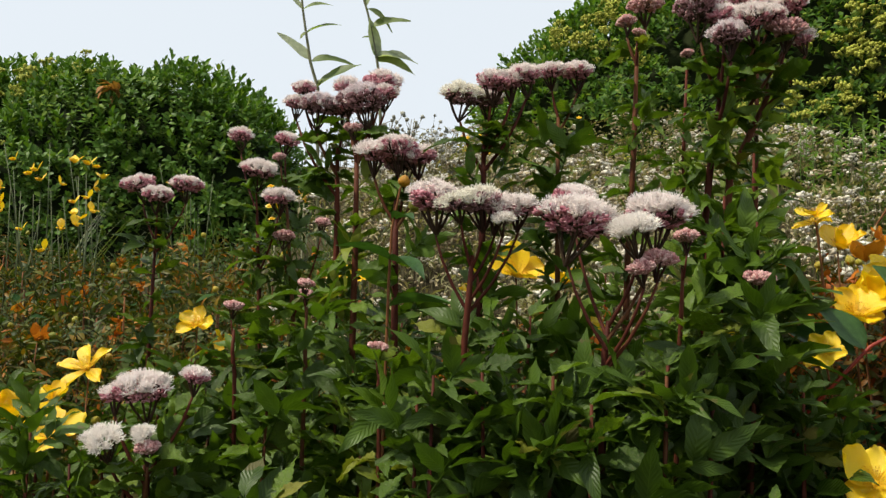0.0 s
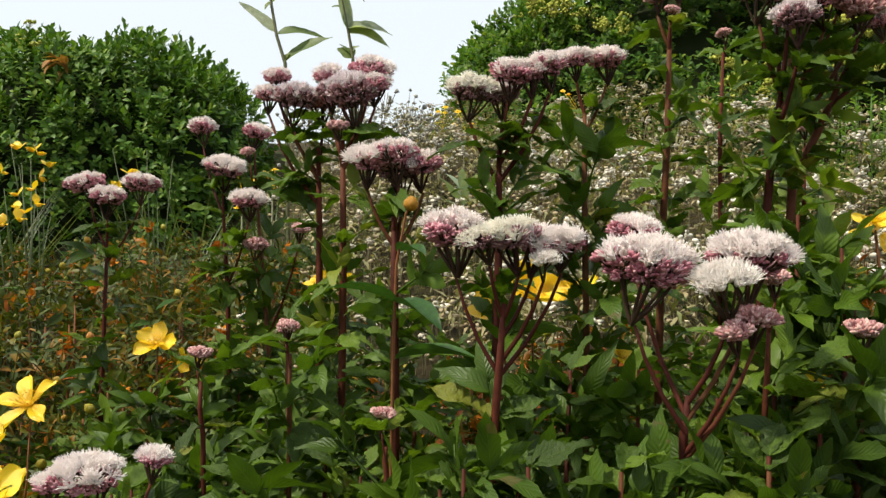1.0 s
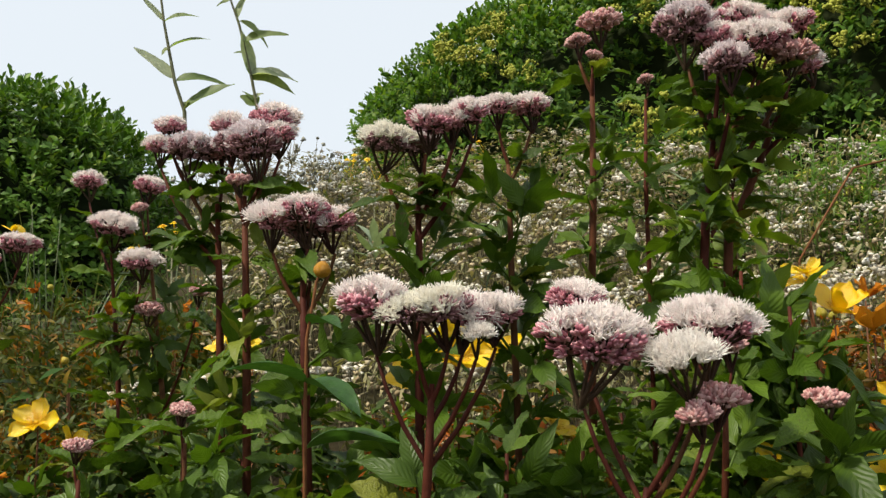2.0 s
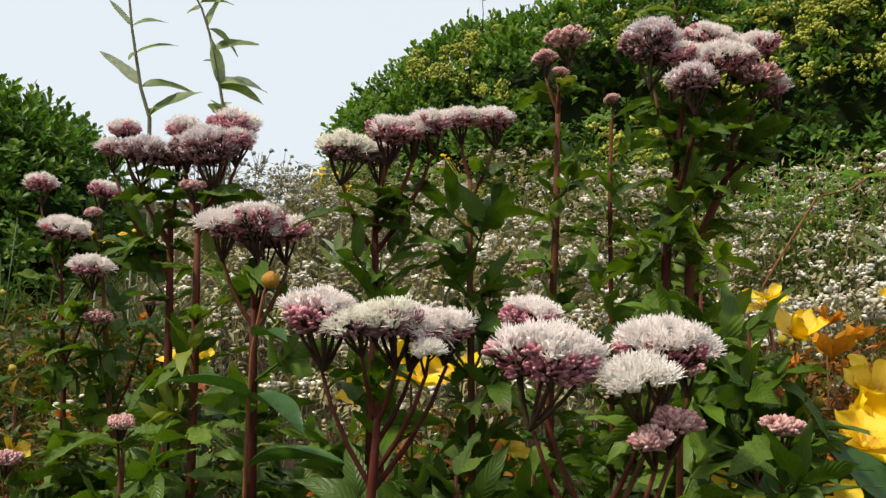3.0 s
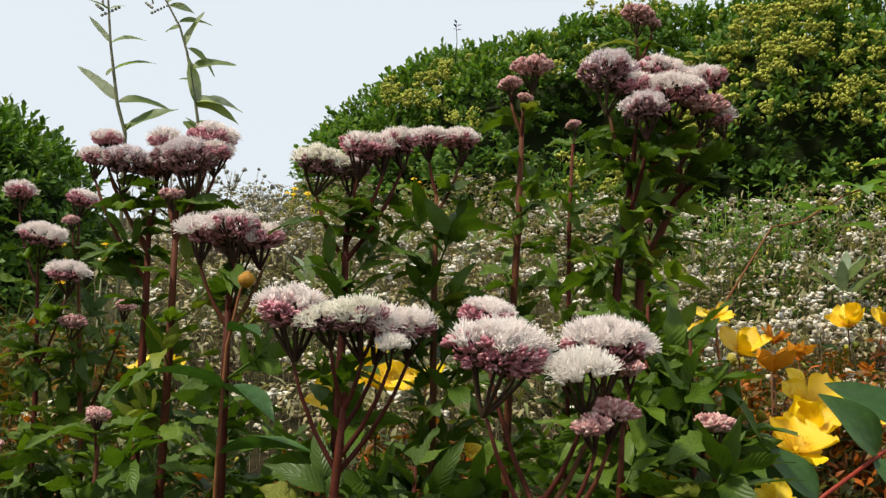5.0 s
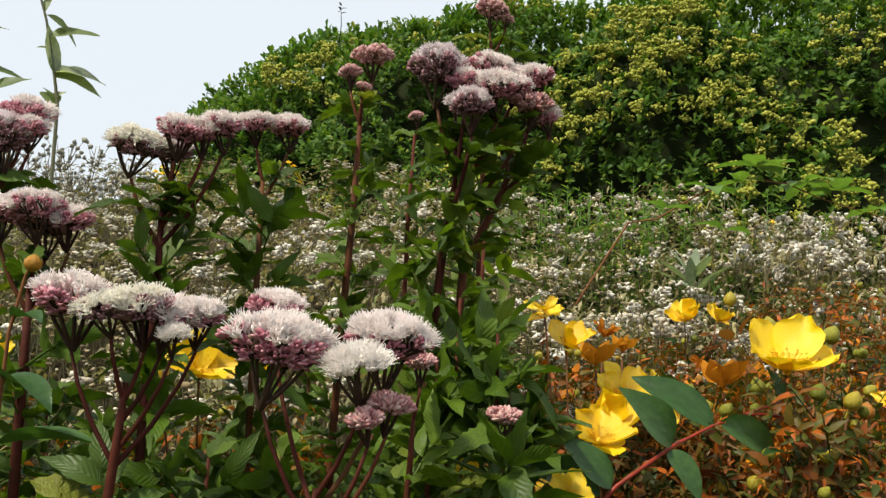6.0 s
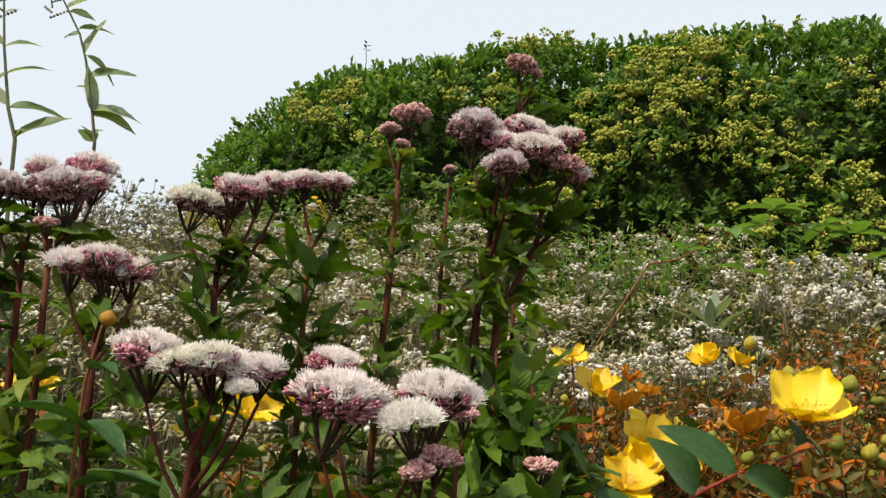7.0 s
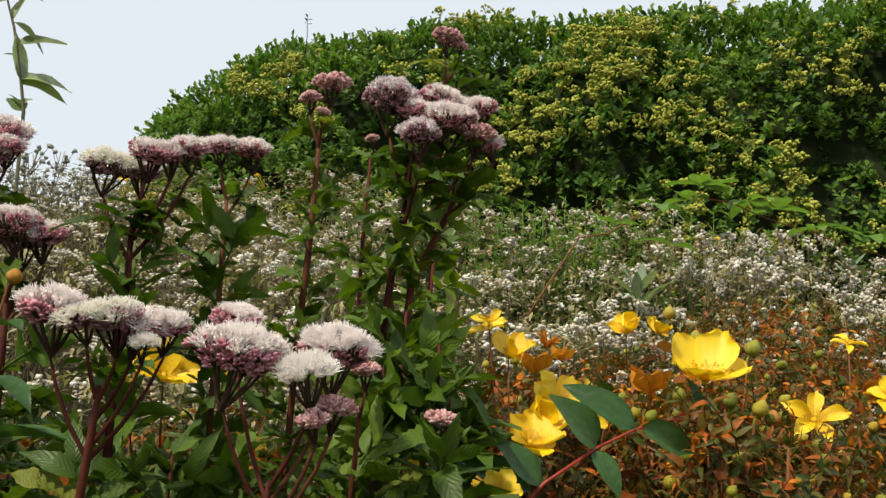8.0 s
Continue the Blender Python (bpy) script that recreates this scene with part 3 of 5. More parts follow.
used = [0] * 6
y = 1.62
row = 0
while y < 3.25:
    step = 0.17 + 0.03 * (y - 1.6)
    x = -0.55 + (0.08 if row % 2 else 0)
    while x < 0.5 + (y - 0.3) * 0.92:
        px, py = x + ev_rng.uniform(-0.05, 0.05), y + ev_rng.uniform(-0.05, 0.05)
        blocked = py > 4.08 - 0.467 * px - 0.72 - 0.08 or (px < -0.18 and py < 2.2) or (px < -0.45 and py <= 2.75) or (px < -0.36 and py > 2.75) or (py < 1.9 and px < 0.1 and px > -0.1 and ev_rng.random() < 0.3)
        if not blocked:
            gz = ground_z(px, py)
            k = (bed_top(px, py) + ev_rng.uniform(-0.045, 0.03) - gz) / 0.5
            v = ev_rng.randrange(3) + (0 if ev_rng.random() < 0.32 + 0.6 * smooth(0.35, 1.1, px) else 3)
            m = pose(px, py, gz - 0.01, ev_rng.uniform(-6, 6), ev_rng.uniform(-6, 6), ev_rng.uniform(0, 360)) @ Matrix.Diagonal((1, 1, k, 1))
            if used[v] == 0:
                plants[v].matrix_basis = m
                ob = plants[v]
            else:
                ob = copy_thing(plants[v], m)
                ob.matrix_basis = m
            used[v] += 1
        x += step
    y += step * 0.92
    row += 1


# ---- hemp agrimony ----
def palm_leaf(r, size=1.0):
    """A leaf cut into three toothed leaflets, along +y, one unit long."""
    sh = Shape()
    for k, (turn, q) in enumerate(((0, 1.0), (38, 0.72), (-38, 0.72))):
        if k and r.random() < 0.12:
            continue
        m = Matrix.Translation((0, 0.1, 0)) @ Matrix.Rotation(radians(turn + r.uniform(-7, 7)), 4, "Z") @ Matrix.Rotation(radians(r.uniform(-12, 8)), 4, "X")
        blade(sh, q * 0.9, q * r.uniform(0.31, 0.44), droop=r.uniform(-0.05, 0.7), fold=r.uniform(0.05, 0.5), teeth=0.21, n=14, widest=0.42, m=m, wave=0.12, pucker=0.36, r=r)
    tube(sh, [(0, 0, 0), (0, 0.12, 0.0)], [0.012, 0.008], 4, cap=False)
    return sh


def simple_leaf(r):
    sh = Shape()
    blade(sh, 1.0, r.uniform(0.33, 0.46), droop=r.uniform(0.0, 0.85), fold=r.uniform(0.08, 0.5), teeth=0.19, n=16, widest=0.4, wave=0.13, pucker=0.36, r=r)
    return sh


ag = random.Random(5)
PALM = [palm_leaf(ag).mesh("leaf", M_AGRI) for _ in range(9)]
SIMPLE = [simple_leaf(ag).mesh("leaf", M_AGRI) for _ in range(6)]



def side_sprout(r, long=0.045, leaves=6):
    """A short side shoot along +y with a few small leaves."""
    sh = Shape()
    tube(sh, [(0, 0, 0), (0, long * 0.6, 0.002), (0, long, 0.006)], [0.0012, 0.001, 0.0007], 4, cap=False)
    for k in range(leaves):
        a = k * 2.4 + r.uniform(-0.4, 0.4)
        d = Vector((math.cos(a), r.uniform(0.3, 1.1), math.sin(a) * 0.8 + 0.2))
        q = r.uniform(0.024, 0.046)
        m = Matrix.Translation((0, long * (0.45 + 0.55 * k / leaves), 0.003)) @ frame_on(d) @ Matrix.Rotation(r.gauss(0, 0.4), 4, "Y")
        blade(sh, q, q * r.uniform(0.33, 0.46), droop=r.uniform(-0.1, 0.8), fold=r.uniform(0.1, 0.5), teeth=0.13, n=8, widest=0.42, wave=0.1, m=m, r=r)
    return sh


SPROUTS = [side_sprout(ag, ag.uniform(0.03, 0.055), 5 + k % 3) for k in range(7)]

HEAD_LOOK = {
    # share of the clusters in bloom at the middle and at the rim, thread length, bud, floret and thread materials, rim clusters drooping
    "open": (1.0, 0.85, 0.0066, M_BUD, M_FLORET, M_FIL_PINK, 1.0),
    "white": (1.0, 1.0, 0.0066, M_BUD, M_FIL_WHITE, M_FIL_WHITE, 0.0),
    "cream": (1.0, 0.8, 0.0056, M_BUD_DULL, M_FIL_CREAM, M_FIL_CREAM, 0.7),
    "pink": (0.95, 0.45, 0.0052, M_BUD, M_FLORET, M_FIL_PINK, 1.0),
    "faded": (0.9, 0.4, 0.0050, M_BUD_DULL, M_FIL_DULL, M_FIL_DULL, 1.0),
    "bud": (0.0, 0.0, 0.004, M_BUD_YOUNG, M_BUD_YOUNG, M_FIL_PINK, 0.4),
}
HEAD_SIZES = (0.0285, 0.0205, 0.0125)


def head_shapes(kind, r, R):
    """A flower head of radius R: uneven tufts of small florets on thin stalks, blown on top and in bud at the rim: florets, threads, stalks."""
    mid, edge, long, _, _, _, droop = HEAD_LOOK[kind]
    fl, th, pd = Shape(), Shape(), Shape()
    tufts = max(7, int(31 * (R / 0.0285) ** 1.6))
    rim = int((25 if R > 0.025 else 15 if R > 0.016 else 9) * (1 if droop else 0))
    ph = [r.uniform(0, 6.28) for _ in range(3)]
    root = Vector((r.uniform(-0.1, 0.1) * R, r.uniform(-0.1, 0.1) * R, -1.12 * R - 0.007))
    bud = kind == "bud"
    forks = []
    for k in range(7 if R > 0.02 else 5):
        a, q = k * 6.2832 / (7 if R > 0.02 else 5) + r.uniform(-0.35, 0.35), r.uniform(0.38, 0.58) if k else 0.05
        forks.append(Vector((math.cos(a) * q, math.sin(a) * q, r.uniform(-0.58, -0.40))) * R)
        tube(pd, bend(root, forks[-1], R * 0.08 * q, 3, (math.cos(a), math.sin(a), 0)), [0.0013, 0.0011, 0.0010, 0.0009], 5, cap=False)

    def outline(a):
        return 1 + 0.10 * math.sin(2 * a + ph[0]) + 0.09 * math.sin(3 * a + ph[1]) + 0.05 * math.sin(5 * a + ph[2])

    for c in range(tufts + 3 * rim):
        a = c * 2.39996 + r.uniform(-0.25, 0.25)
        q = 0.86 * math.sqrt((c + 0.4) / tufts) * r.uniform(0.92, 1.06)
        z = 0.30 * (1 - q * q) + r.uniform(-0.09, 0.09)
        low = 0
        if c >= tufts:
            k = c - tufts
            low = 1 + k // rim
            a = k * 6.2832 / rim + r.uniform(-0.22, 0.22)
            q = r.uniform(0.84, 0.97) - (0, 0.12, 0.34)[low - 1]
            z = r.uniform(-0.15, 0.0) - 0.17 * (low - 1)
        q *= outline(a)
        c0 = Vector((math.cos(a) * q, math.sin(a) * q, z)) * R
        out = Vector((math.cos(a), math.sin(a), 0)) * (q * 0.75 + 0.35 * low * droop)
        axis = (out + Vector((0, 0, 1.0 - 0.28 * low))).normalized()
        blown_tuft = low < 2 and r.random() < (mid + (edge - mid) * min(1.0, q) ** 3) * ((0.6 if kind == "cream" else 0.3) if low else 1.0)
        base = c0 - axis * 0.0075
        near = min(forks, key=lambda f: (f - base).length)
        tube(pd, bend(near, base, R * 0.05 * q, 3, (math.cos(a), math.sin(a), 0)), [0.0008, 0.0007, 0.0006, 0.0006], 4, cap=False)
        n = r.randrange(7, 10) if not low else r.randrange(5, 8)
        for i in range(n):
            b, w = i * 2.39996 + r.uniform(-0.3, 0.3), math.sqrt((i + 0.3) / n)
            side = frame_on(axis).to_3x3() @ Vector((math.cos(b), 0, math.sin(b)))
            d = (axis + side * (w * 0.75) + Vector((r.uniform(-0.2, 0.2), r.uniform(-0.2, 0.2), r.uniform(-0.1, 0.2)))).normalized()
            length = r.uniform(0.0044, 0.0062) * (1.25 if bud else 1.0)
            rad = r.uniform(0.00085, 0.00125) * (1.3 if bud else 1.0)
            p = c0 + side * (w * 0.0042) - axis * (0.0022 * w * w)
            nub(fl, p - d * length, d, length, rad, 5, slot=(2 if (mid + edge > 1.7 and r.random() < 0.75) else 1) if blown_tuft else 0)
            if i % 3 == 0:
                tube(pd, [base, p - d * length], [0.0006, 0.0008], 3, cap=False)
            if blown_tuft:
                for _ in range(10):
                    e = d + Vector((r.gauss(0, 0.5), r.gauss(0, 0.5), r.gauss(0.1, 0.35)))
                    hair(th, p - d * 0.0008, e, long * r.uniform(0.45, 1.15), 0.00028, (r.uniform(-1, 1), r.uniform(-1, 1), r.uniform(-0.6, 0.6)))
    return fl, th, pd


HEADS = {}
for kind, look_of in HEAD_LOOK.items():
    for size in HEAD_SIZES:
        for v in range(3):
            fl, th, pd = head_shapes(kind, ag, size)
            HEADS.setdefault((kind, size), []).append((fl.mesh("florets", look_of[3:6]), th.mesh("thread_tuft", look_of[5]) if th.v else None, pd.mesh("receptacle", M_PEDI)))


def put_leaf(top, inv, p, d, size, r, palm=True):
    m = Matrix.Translation(p) @ frame_on(d) @ Matrix.Rotation(r.gauss(0, 0.35), 4, "Y") @ Matrix.Diagonal((size, size, size, 1))
    part("leaf", r.choice(PALM if palm else SIMPLE), top, inv @ m)


def leaf_nodes(top, inv, pts, r, start, gap, size, z_min, axil=2, bare=0.02):
    """Opposite pairs of leaves up a stem, each pair turned from the last."""
    line = [Vector(p) for p in pts]
    total = sum((line[i + 1] - line[i]).length for i in range(len(line) - 1))
    s, k, sprouts = start, r.uniform(0, 3), []
    while s < total - bare:
        rest, i = s, 0
        while i < len(line) - 2 and rest > (line[i + 1] - line[i]).length:
            rest -= (line[i + 1] - line[i]).length
            i += 1
        seg = line[i + 1] - line[i]
        p = line[i] + seg.normalized() * rest
        q = s / total
        if p.z > z_min:
            for side in (0, math.pi):
                a = k + side + r.uniform(-0.3, 0.3)
                d = Vector((math.cos(a), math.sin(a), r.uniform(-0.15, 0.75)))
                put_leaf(top, inv, p, d, size * r.uniform(0.6, 1.15) * (1.0 - 0.35 * q ** 3), r, palm=q < 0.97 and r.random() < 0.75)
            if p.z > 1.0:
                for j in range(axil):
                    a = k + (0.3 if axil > 3 else 1.57) + 6.283 / axil * j + r.uniform(-0.5, 0.5)
                    d = Vector((math.cos(a), math.sin(a), r.uniform(0.2, 1.3)))
                    m = Matrix.Translation(p) @ frame_on(d) @ Matrix.Rotation(r.gauss(0, 0.5), 4, "Y") @ Matrix.Scale(r.uniform(0.75, 1.2) * size / 0.07, 4)
                    sprouts.append((r.randrange(7), m))
        s += gap * r.uniform(0.8, 1.2) * (1.0 if p.z > 1.0 else 1.9)
        k += 1.57 + r.uniform(-0.3, 0.3)
    if sprouts:
        part("side_foliage", stamp(SPROUTS, sprouts, M_AGRI, "side_foliage"), top, inv, "small leaves of the side shoots", "stuff")


ag_count = [0]


def agrimony(label, fork, low, heads, leaf=0.070, gap=0.037, thick=0.0030, axil=1, bare=0.02):
    """One stem of hemp agrimony: up through low to the fork, then a branch to each head."""
    ag_count[0] += 1
    r = random.Random(100 + ag_count[0])
    fork, low = Vector(fork), Vector(low)
    d = (fork - low).normalized()
    foot = low.copy()
    foot.x -= max(-0.04, min(0.04, d.x / max(0.2, d.z) * 0.3))
    foot.y += r.uniform(-0.02, 0.02)
    foot.z = ground_z(foot.x, foot.y)
    if len(heads) < 2 and heads[0][4] == "bud":
        thick *= 0.65
    top = thing("hemp_agrimony", foot, label, "plant", "hemp agrimony")
    inv = Matrix.Translation(-foot)
    st = Shape()
    mid = foot.lerp(low, 0.55)

    def branch_start(root):
        flat = math.hypot(root.x - fork.x, root.y - fork.y)
        want = root.z - 0.015 - 1.45 * flat
        return 1.0 if want >= fork.z else max(0.0, min(1.0, (want - low.z) / max(0.01, fork.z - low.z)))

    end = min(1.0, max(branch_start(Vector(h[:3]) - Vector((0, 0, h[3]))) for h in heads) + 0.02)
    full = [foot, mid, low, low.lerp(fork, 0.5), fork]
    line = full[:3] + [low.lerp(fork, end * 0.5) + Vector((r.uniform(-1, 1), r.uniform(-1, 1), 0)) * 0.002, low.lerp(fork, end)]
    tube(st, line, [thick * 1.25, thick * 1.15, thick, thick * 0.95, thick * 0.6], 8)
    part("stem", st.mesh("stem", M_STEM), top, inv, "dark red stem")
    leaf_nodes(top, inv, line, r, 0.15, gap, leaf, foot.z + 0.25, axil, bare)
    for x, y, z, rad, kind in heads:
        c = Vector((x, y, z))
        size = min(HEAD_SIZES, key=lambda q: abs(math.log(q / rad)))
        fl, th, pd = r.choice(HEADS[kind, size])
        k = rad / size
        tilt = Matrix.Rotation(r.uniform(-0.05, 0.2) + (0.4 if kind == "white" else 0), 4, "X") @ Matrix.Rotation(r.uniform(-0.2, 0.2), 4, "Y") @ Matrix.Rotation(r.uniform(0, 6.28), 4, "Z")
        m = Matrix.Translation(c) @ tilt @ Matrix.Diagonal((k, k, k * {"cream": 0.85, "bud": 1.0, "faded": 1.08}.get(kind, 0.95), 1))
        head = part("flower_head", fl, top, inv @ m)
        if th:
            part("thread_tuft", th, head, label="fine pale flower threads")
        part("receptacle", pd, head)
        root = m @ Vector((0, 0, -1.12 * size - 0.007))
        br = Shape()
        a = low.lerp(fork, min(end, branch_start(root)))
        if (root - a).length > 0.012:
            side = Vector(((root - a).x, (root - a).y, 0)) * 0.22
            pts = [a, a.lerp(root, 0.35) + side * 0.5, a.lerp(root, 0.7) + side * 0.45, root]
            q = thick * 0.58
            tube(br, pts, [q, q * 0.9, q * 0.75, q * 0.6], 6)
            part("branch", br.mesh("branch", M_STEM), top, inv)
            if (root - a).length > 0.03 and bare < 0.03:
                for _ in range(2 if (root - a).length < 0.07 else 5):
                    b = r.uniform(0, 6.28)
                    put_leaf(top, inv, a.lerp(root, r.uniform(0.2, 0.8)), Vector((math.cos(b), math.sin(b), 0.35)), r.uniform(0.028, 0.052), r, False)
    b0 = r.uniform(0, 3)
    for k in range(2 if bare < 0.03 else 0):
        b = b0 + k * math.pi + r.uniform(-0.3, 0.3)
        put_leaf(top, inv, fork, Vector((math.cos(b), math.sin(b), 0.3)), leaf * 0.72, r, False)
    return top


def narrow_leaves(top, p, seed):
    """Young leaves up a stem's end: a narrow star under the buds, a vase of broad ones, spreading pairs below."""
    r = random.Random(seed)
    inv = Matrix.Translation(-top.location)
    tiers = ((-0.018, 5, 0.045, 0.20, 0.7), (-0.030, 4, 0.056, 0.22, 0.55), (-0.072, 5, 0.074, 0.36, 1.25), (-0.086, 4, 0.066, 0.34, 0.5), (-0.125, 4, 0.070, 0.40, 0.25), (-0.165, 4, 0.074, 0.42, 0.2), (-0.21, 4, 0.076, 0.42, 0.2))
    for dz, n, q, wide, rise in tiers:
        turn = r.uniform(0, 6.28)
        for k in range(n):
            a = turn + k * 6.2832 / n + r.uniform(-0.3, 0.3)
            sh = Shape()
            long = q * r.uniform(0.85, 1.1)
            blade(sh, long, long * wide * r.uniform(0.85, 1.1), droop=r.uniform(0.0, 0.4), fold=0.35, teeth=0.08, n=10, widest=0.45, wave=0.05, pucker=0.02, r=r)
            d = Vector((math.cos(a), math.sin(a), rise * r.uniform(0.7, 1.3)))
            part("leaf", sh.mesh("leaf", M_YOUNG), top, inv @ Matrix.Translation(Vector(p) + Vector((0, 0, dz + r.uniform(-0.004, 0.004)))) @ frame_on(d))


def leafy_shoot(x, y, z, leaf=0.08):
    """A shoot with no flowers yet."""
    ag_count[0] += 1
    r = random.Random(300 + ag_count[0])
    foot = Vector((x + r.uniform(-0.03, 0.03), y + r.uniform(-0.03, 0.03), ground_z(x, y)))
    tip = Vector((x, y, z))
    top = thing("leafy_shoot", foot, "young hemp agrimony shoot with toothed dark green leaves", "plant", "leafy shoots")
    inv = Matrix.Translation(-foot)
    st = Shape()
    line = [foot, foot.lerp(tip, 0.4) + Vector((r.uniform(-0.01, 0.01), 0, 0)), foot.lerp(tip, 0.75), tip]
    tube(st, line, [0.0034, 0.003, 0.0024, 0.0012], 6)
    part("stem", st.mesh("stem", M_STEM), top, inv)
    leaf_nodes(top, inv, line, r, 0.16, 0.034, leaf, foot.z + 0.2)
    for k in range(6):
        b = k * 1.05 + r.uniform(-0.3, 0.3)
        put_leaf(top, inv, tip - Vector((0, 0, 0.012 * (k // 2))), Vector((math.cos(b), math.sin(b), r.uniform(0.5, 1.2))), leaf * r.uniform(0.35, 0.6), r, False)
    return top


agrimony("hemp agrimony in full pink and white bloom with dark red stem", (0.356, 0.905, 1.285), (0.353, 0.905, 1.213), [(0.332, 0.905, 1.338, 0.0300, "open"), (0.327, 0.940, 1.358, 0.0172, "pink"), (0.389, 0.915, 1.343, 0.0266, "open"), (0.370, 0.885, 1.327, 0.0190, "white"), (0.390, 0.895, 1.310, 0.0125, "bud"), (0.376, 0.885, 1.302, 0.0105, "bud")], bare=0.05, thick=0.0027)
agrimony("hemp agrimony with flat creamy white and pink flower heads", (0.249, 0.950, 1.322), (0.244, 0.950, 1.240), [(0.217, 0.950, 1.358, 0.0240, "pink"), (0.253, 0.945, 1.354, 0.0225, "cream"), (0.284, 0.955, 1.351, 0.0165, "open"), (0.274, 0.935, 1.337, 0.0095, "white"), (0.236, 0.938, 1.352, 0.0165, "cream"), (0.270, 0.950, 1.350, 0.0160, "open")], bare=0.06, thick=0.0028)
agrimony("hemp agrimony with one broad flat faded pink head", (0.141, 1.120, 1.388), (0.145, 1.120, 1.241), [(0.122, 1.115, 1.424, 0.0205, "open"), (0.142, 1.108, 1.428, 0.0243, "pink"), (0.163, 1.122, 1.422, 0.0200, "pink"), (0.140, 1.145, 1.424, 0.0243, "faded")], thick=0.0037, gap=0.040, bare=0.028)
agrimony("hemp agrimony with three dusky pink heads on forked stem", (0.228, 1.130, 1.430), (0.228, 1.130, 1.285), [(0.207, 1.125, 1.485, 0.0264, "cream"), (0.239, 1.120, 1.497, 0.0204, "pink"), (0.266, 1.130, 1.505, 0.0193, "pink"), (0.228, 1.155, 1.487, 0.0176, "faded"), (0.253, 1.126, 1.497, 0.0150, "pink")], axil=2, leaf=0.065, thick=0.0037, gap=0.040, bare=0.028)
agrimony("hemp agrimony with two small pink heads", (0.299, 1.178, 1.470), (0.303, 1.178, 1.277), [(0.289, 1.175, 1.521, 0.0168, "pink"), (0.317, 1.180, 1.522, 0.0185, "pink")], axil=2, leaf=0.063, gap=0.030)
agrimony("hemp agrimony with faded pink heads against the sky", (0.035, 1.250, 1.462), (0.040, 1.250, 1.259), [(-0.010, 1.250, 1.527, 0.0167, "pink"), (-0.017, 1.250, 1.509, 0.0172, "pink"), (0.012, 1.245, 1.506, 0.0242, "faded"), (0.033, 1.265, 1.505, 0.0207, "pink")], thick=0.0037, gap=0.040, bare=0.028)
agrimony("hemp agrimony with pale pink head on a light stem", (0.074, 1.200, 1.455), (0.078, 1.200, 1.227), [(0.082, 1.200, 1.502, 0.0297, "faded"), (0.052, 1.220, 1.520, 0.0157, "pink"), (0.097, 1.220, 1.526, 0.0235, "pink"), (0.070, 1.195, 1.467, 0.0110, "bud"), (0.103, 1.205, 1.508, 0.0179, "pink"), (0.058, 1.212, 1.505, 0.0165, "faded")], thick=0.0037, gap=0.040, bare=0.028)
agrimony("hemp agrimony with a small round head and a white head", (-0.135, 1.420, 1.395), (-0.122, 1.420, 1.185), [(-0.133, 1.420, 1.456, 0.0270, "open"), (-0.179, 1.450, 1.511, 0.0200, "pink"), (-0.094, 1.395, 1.414, 0.0215, "open")])
agrimony("hemp agrimony with small pink budding heads", (-0.095, 1.430, 1.405), (-0.075, 1.430, 1.215), [(-0.105, 1.450, 1.504, 0.0206, "pink"), (-0.114, 1.440, 1.478, 0.0105, "bud"), (-0.084, 1.400, 1.362, 0.0175, "bud"), (-0.030, 1.400, 1.381, 0.0130, "bud")])
agrimony("hemp agrimony with three dusty pink heads close together", (-0.308, 1.456, 1.378), (-0.310, 1.456, 1.123), [(-0.342, 1.460, 1.441, 0.0270, "pink"), (-0.302, 1.446, 1.423, 0.0260, "pink"), (-0.268, 1.466, 1.441, 0.0255, "pink")])
agrimony("tall hemp agrimony with clustered pale pink heads", (0.458, 1.150, 1.480), (0.446, 1.150, 1.360), [(0.437, 1.140, 1.575, 0.0273, "faded"), (0.489, 1.165, 1.586, 0.0249, "pink"), (0.482, 1.130, 1.558, 0.0249, "open"), (0.462, 1.118, 1.539, 0.0191, "faded"), (0.522, 1.155, 1.578, 0.0203, "pink"), (0.455, 1.160, 1.573, 0.0174, "faded"), (0.460, 1.132, 1.562, 0.0175, "pink"), (0.505, 1.145, 1.566, 0.0165, "pink")], leaf=0.060, gap=0.030, thick=0.0036, axil=1)
agrimony("side stem of hemp agrimony with drooping pink heads", (0.511, 1.160, 1.500), (0.470, 1.160, 1.406), [(0.518, 1.145, 1.554, 0.0202, "bud"), (0.535, 1.155, 1.543, 0.0123, "pink"), (0.506, 1.170, 1.527, 0.0078, "bud")], leaf=0.060, gap=0.030, thick=0.0036, axil=1)
agrimony("tall hemp agrimony with brownish pink unopened heads", (0.381, 1.270, 1.565), (0.375, 1.270, 1.340), [(0.390, 1.270, 1.625, 0.0211, "bud"), (0.368, 1.270, 1.605, 0.0130, "bud"), (0.383, 1.262, 1.588, 0.0085, "bud")], leaf=0.060, gap=0.030, thick=0.0036, axil=1)
agrimony("slender hemp agrimony with a brownish pink budding head", (0.551, 1.500, 1.735), (0.548, 1.500, 1.501), [(0.553, 1.500, 1.782, 0.0250, "bud"), (0.570, 1.495, 1.768, 0.0100, "bud")])
short_plant = agrimony("short hemp agrimony with small unopened pink buds", (0.469, 0.975, 1.284), (0.464, 0.980, 1.090), [(0.469, 0.975, 1.301, 0.0125, "bud")])
narrow_leaves(short_plant, (0.469, 0.975, 1.284), 61)
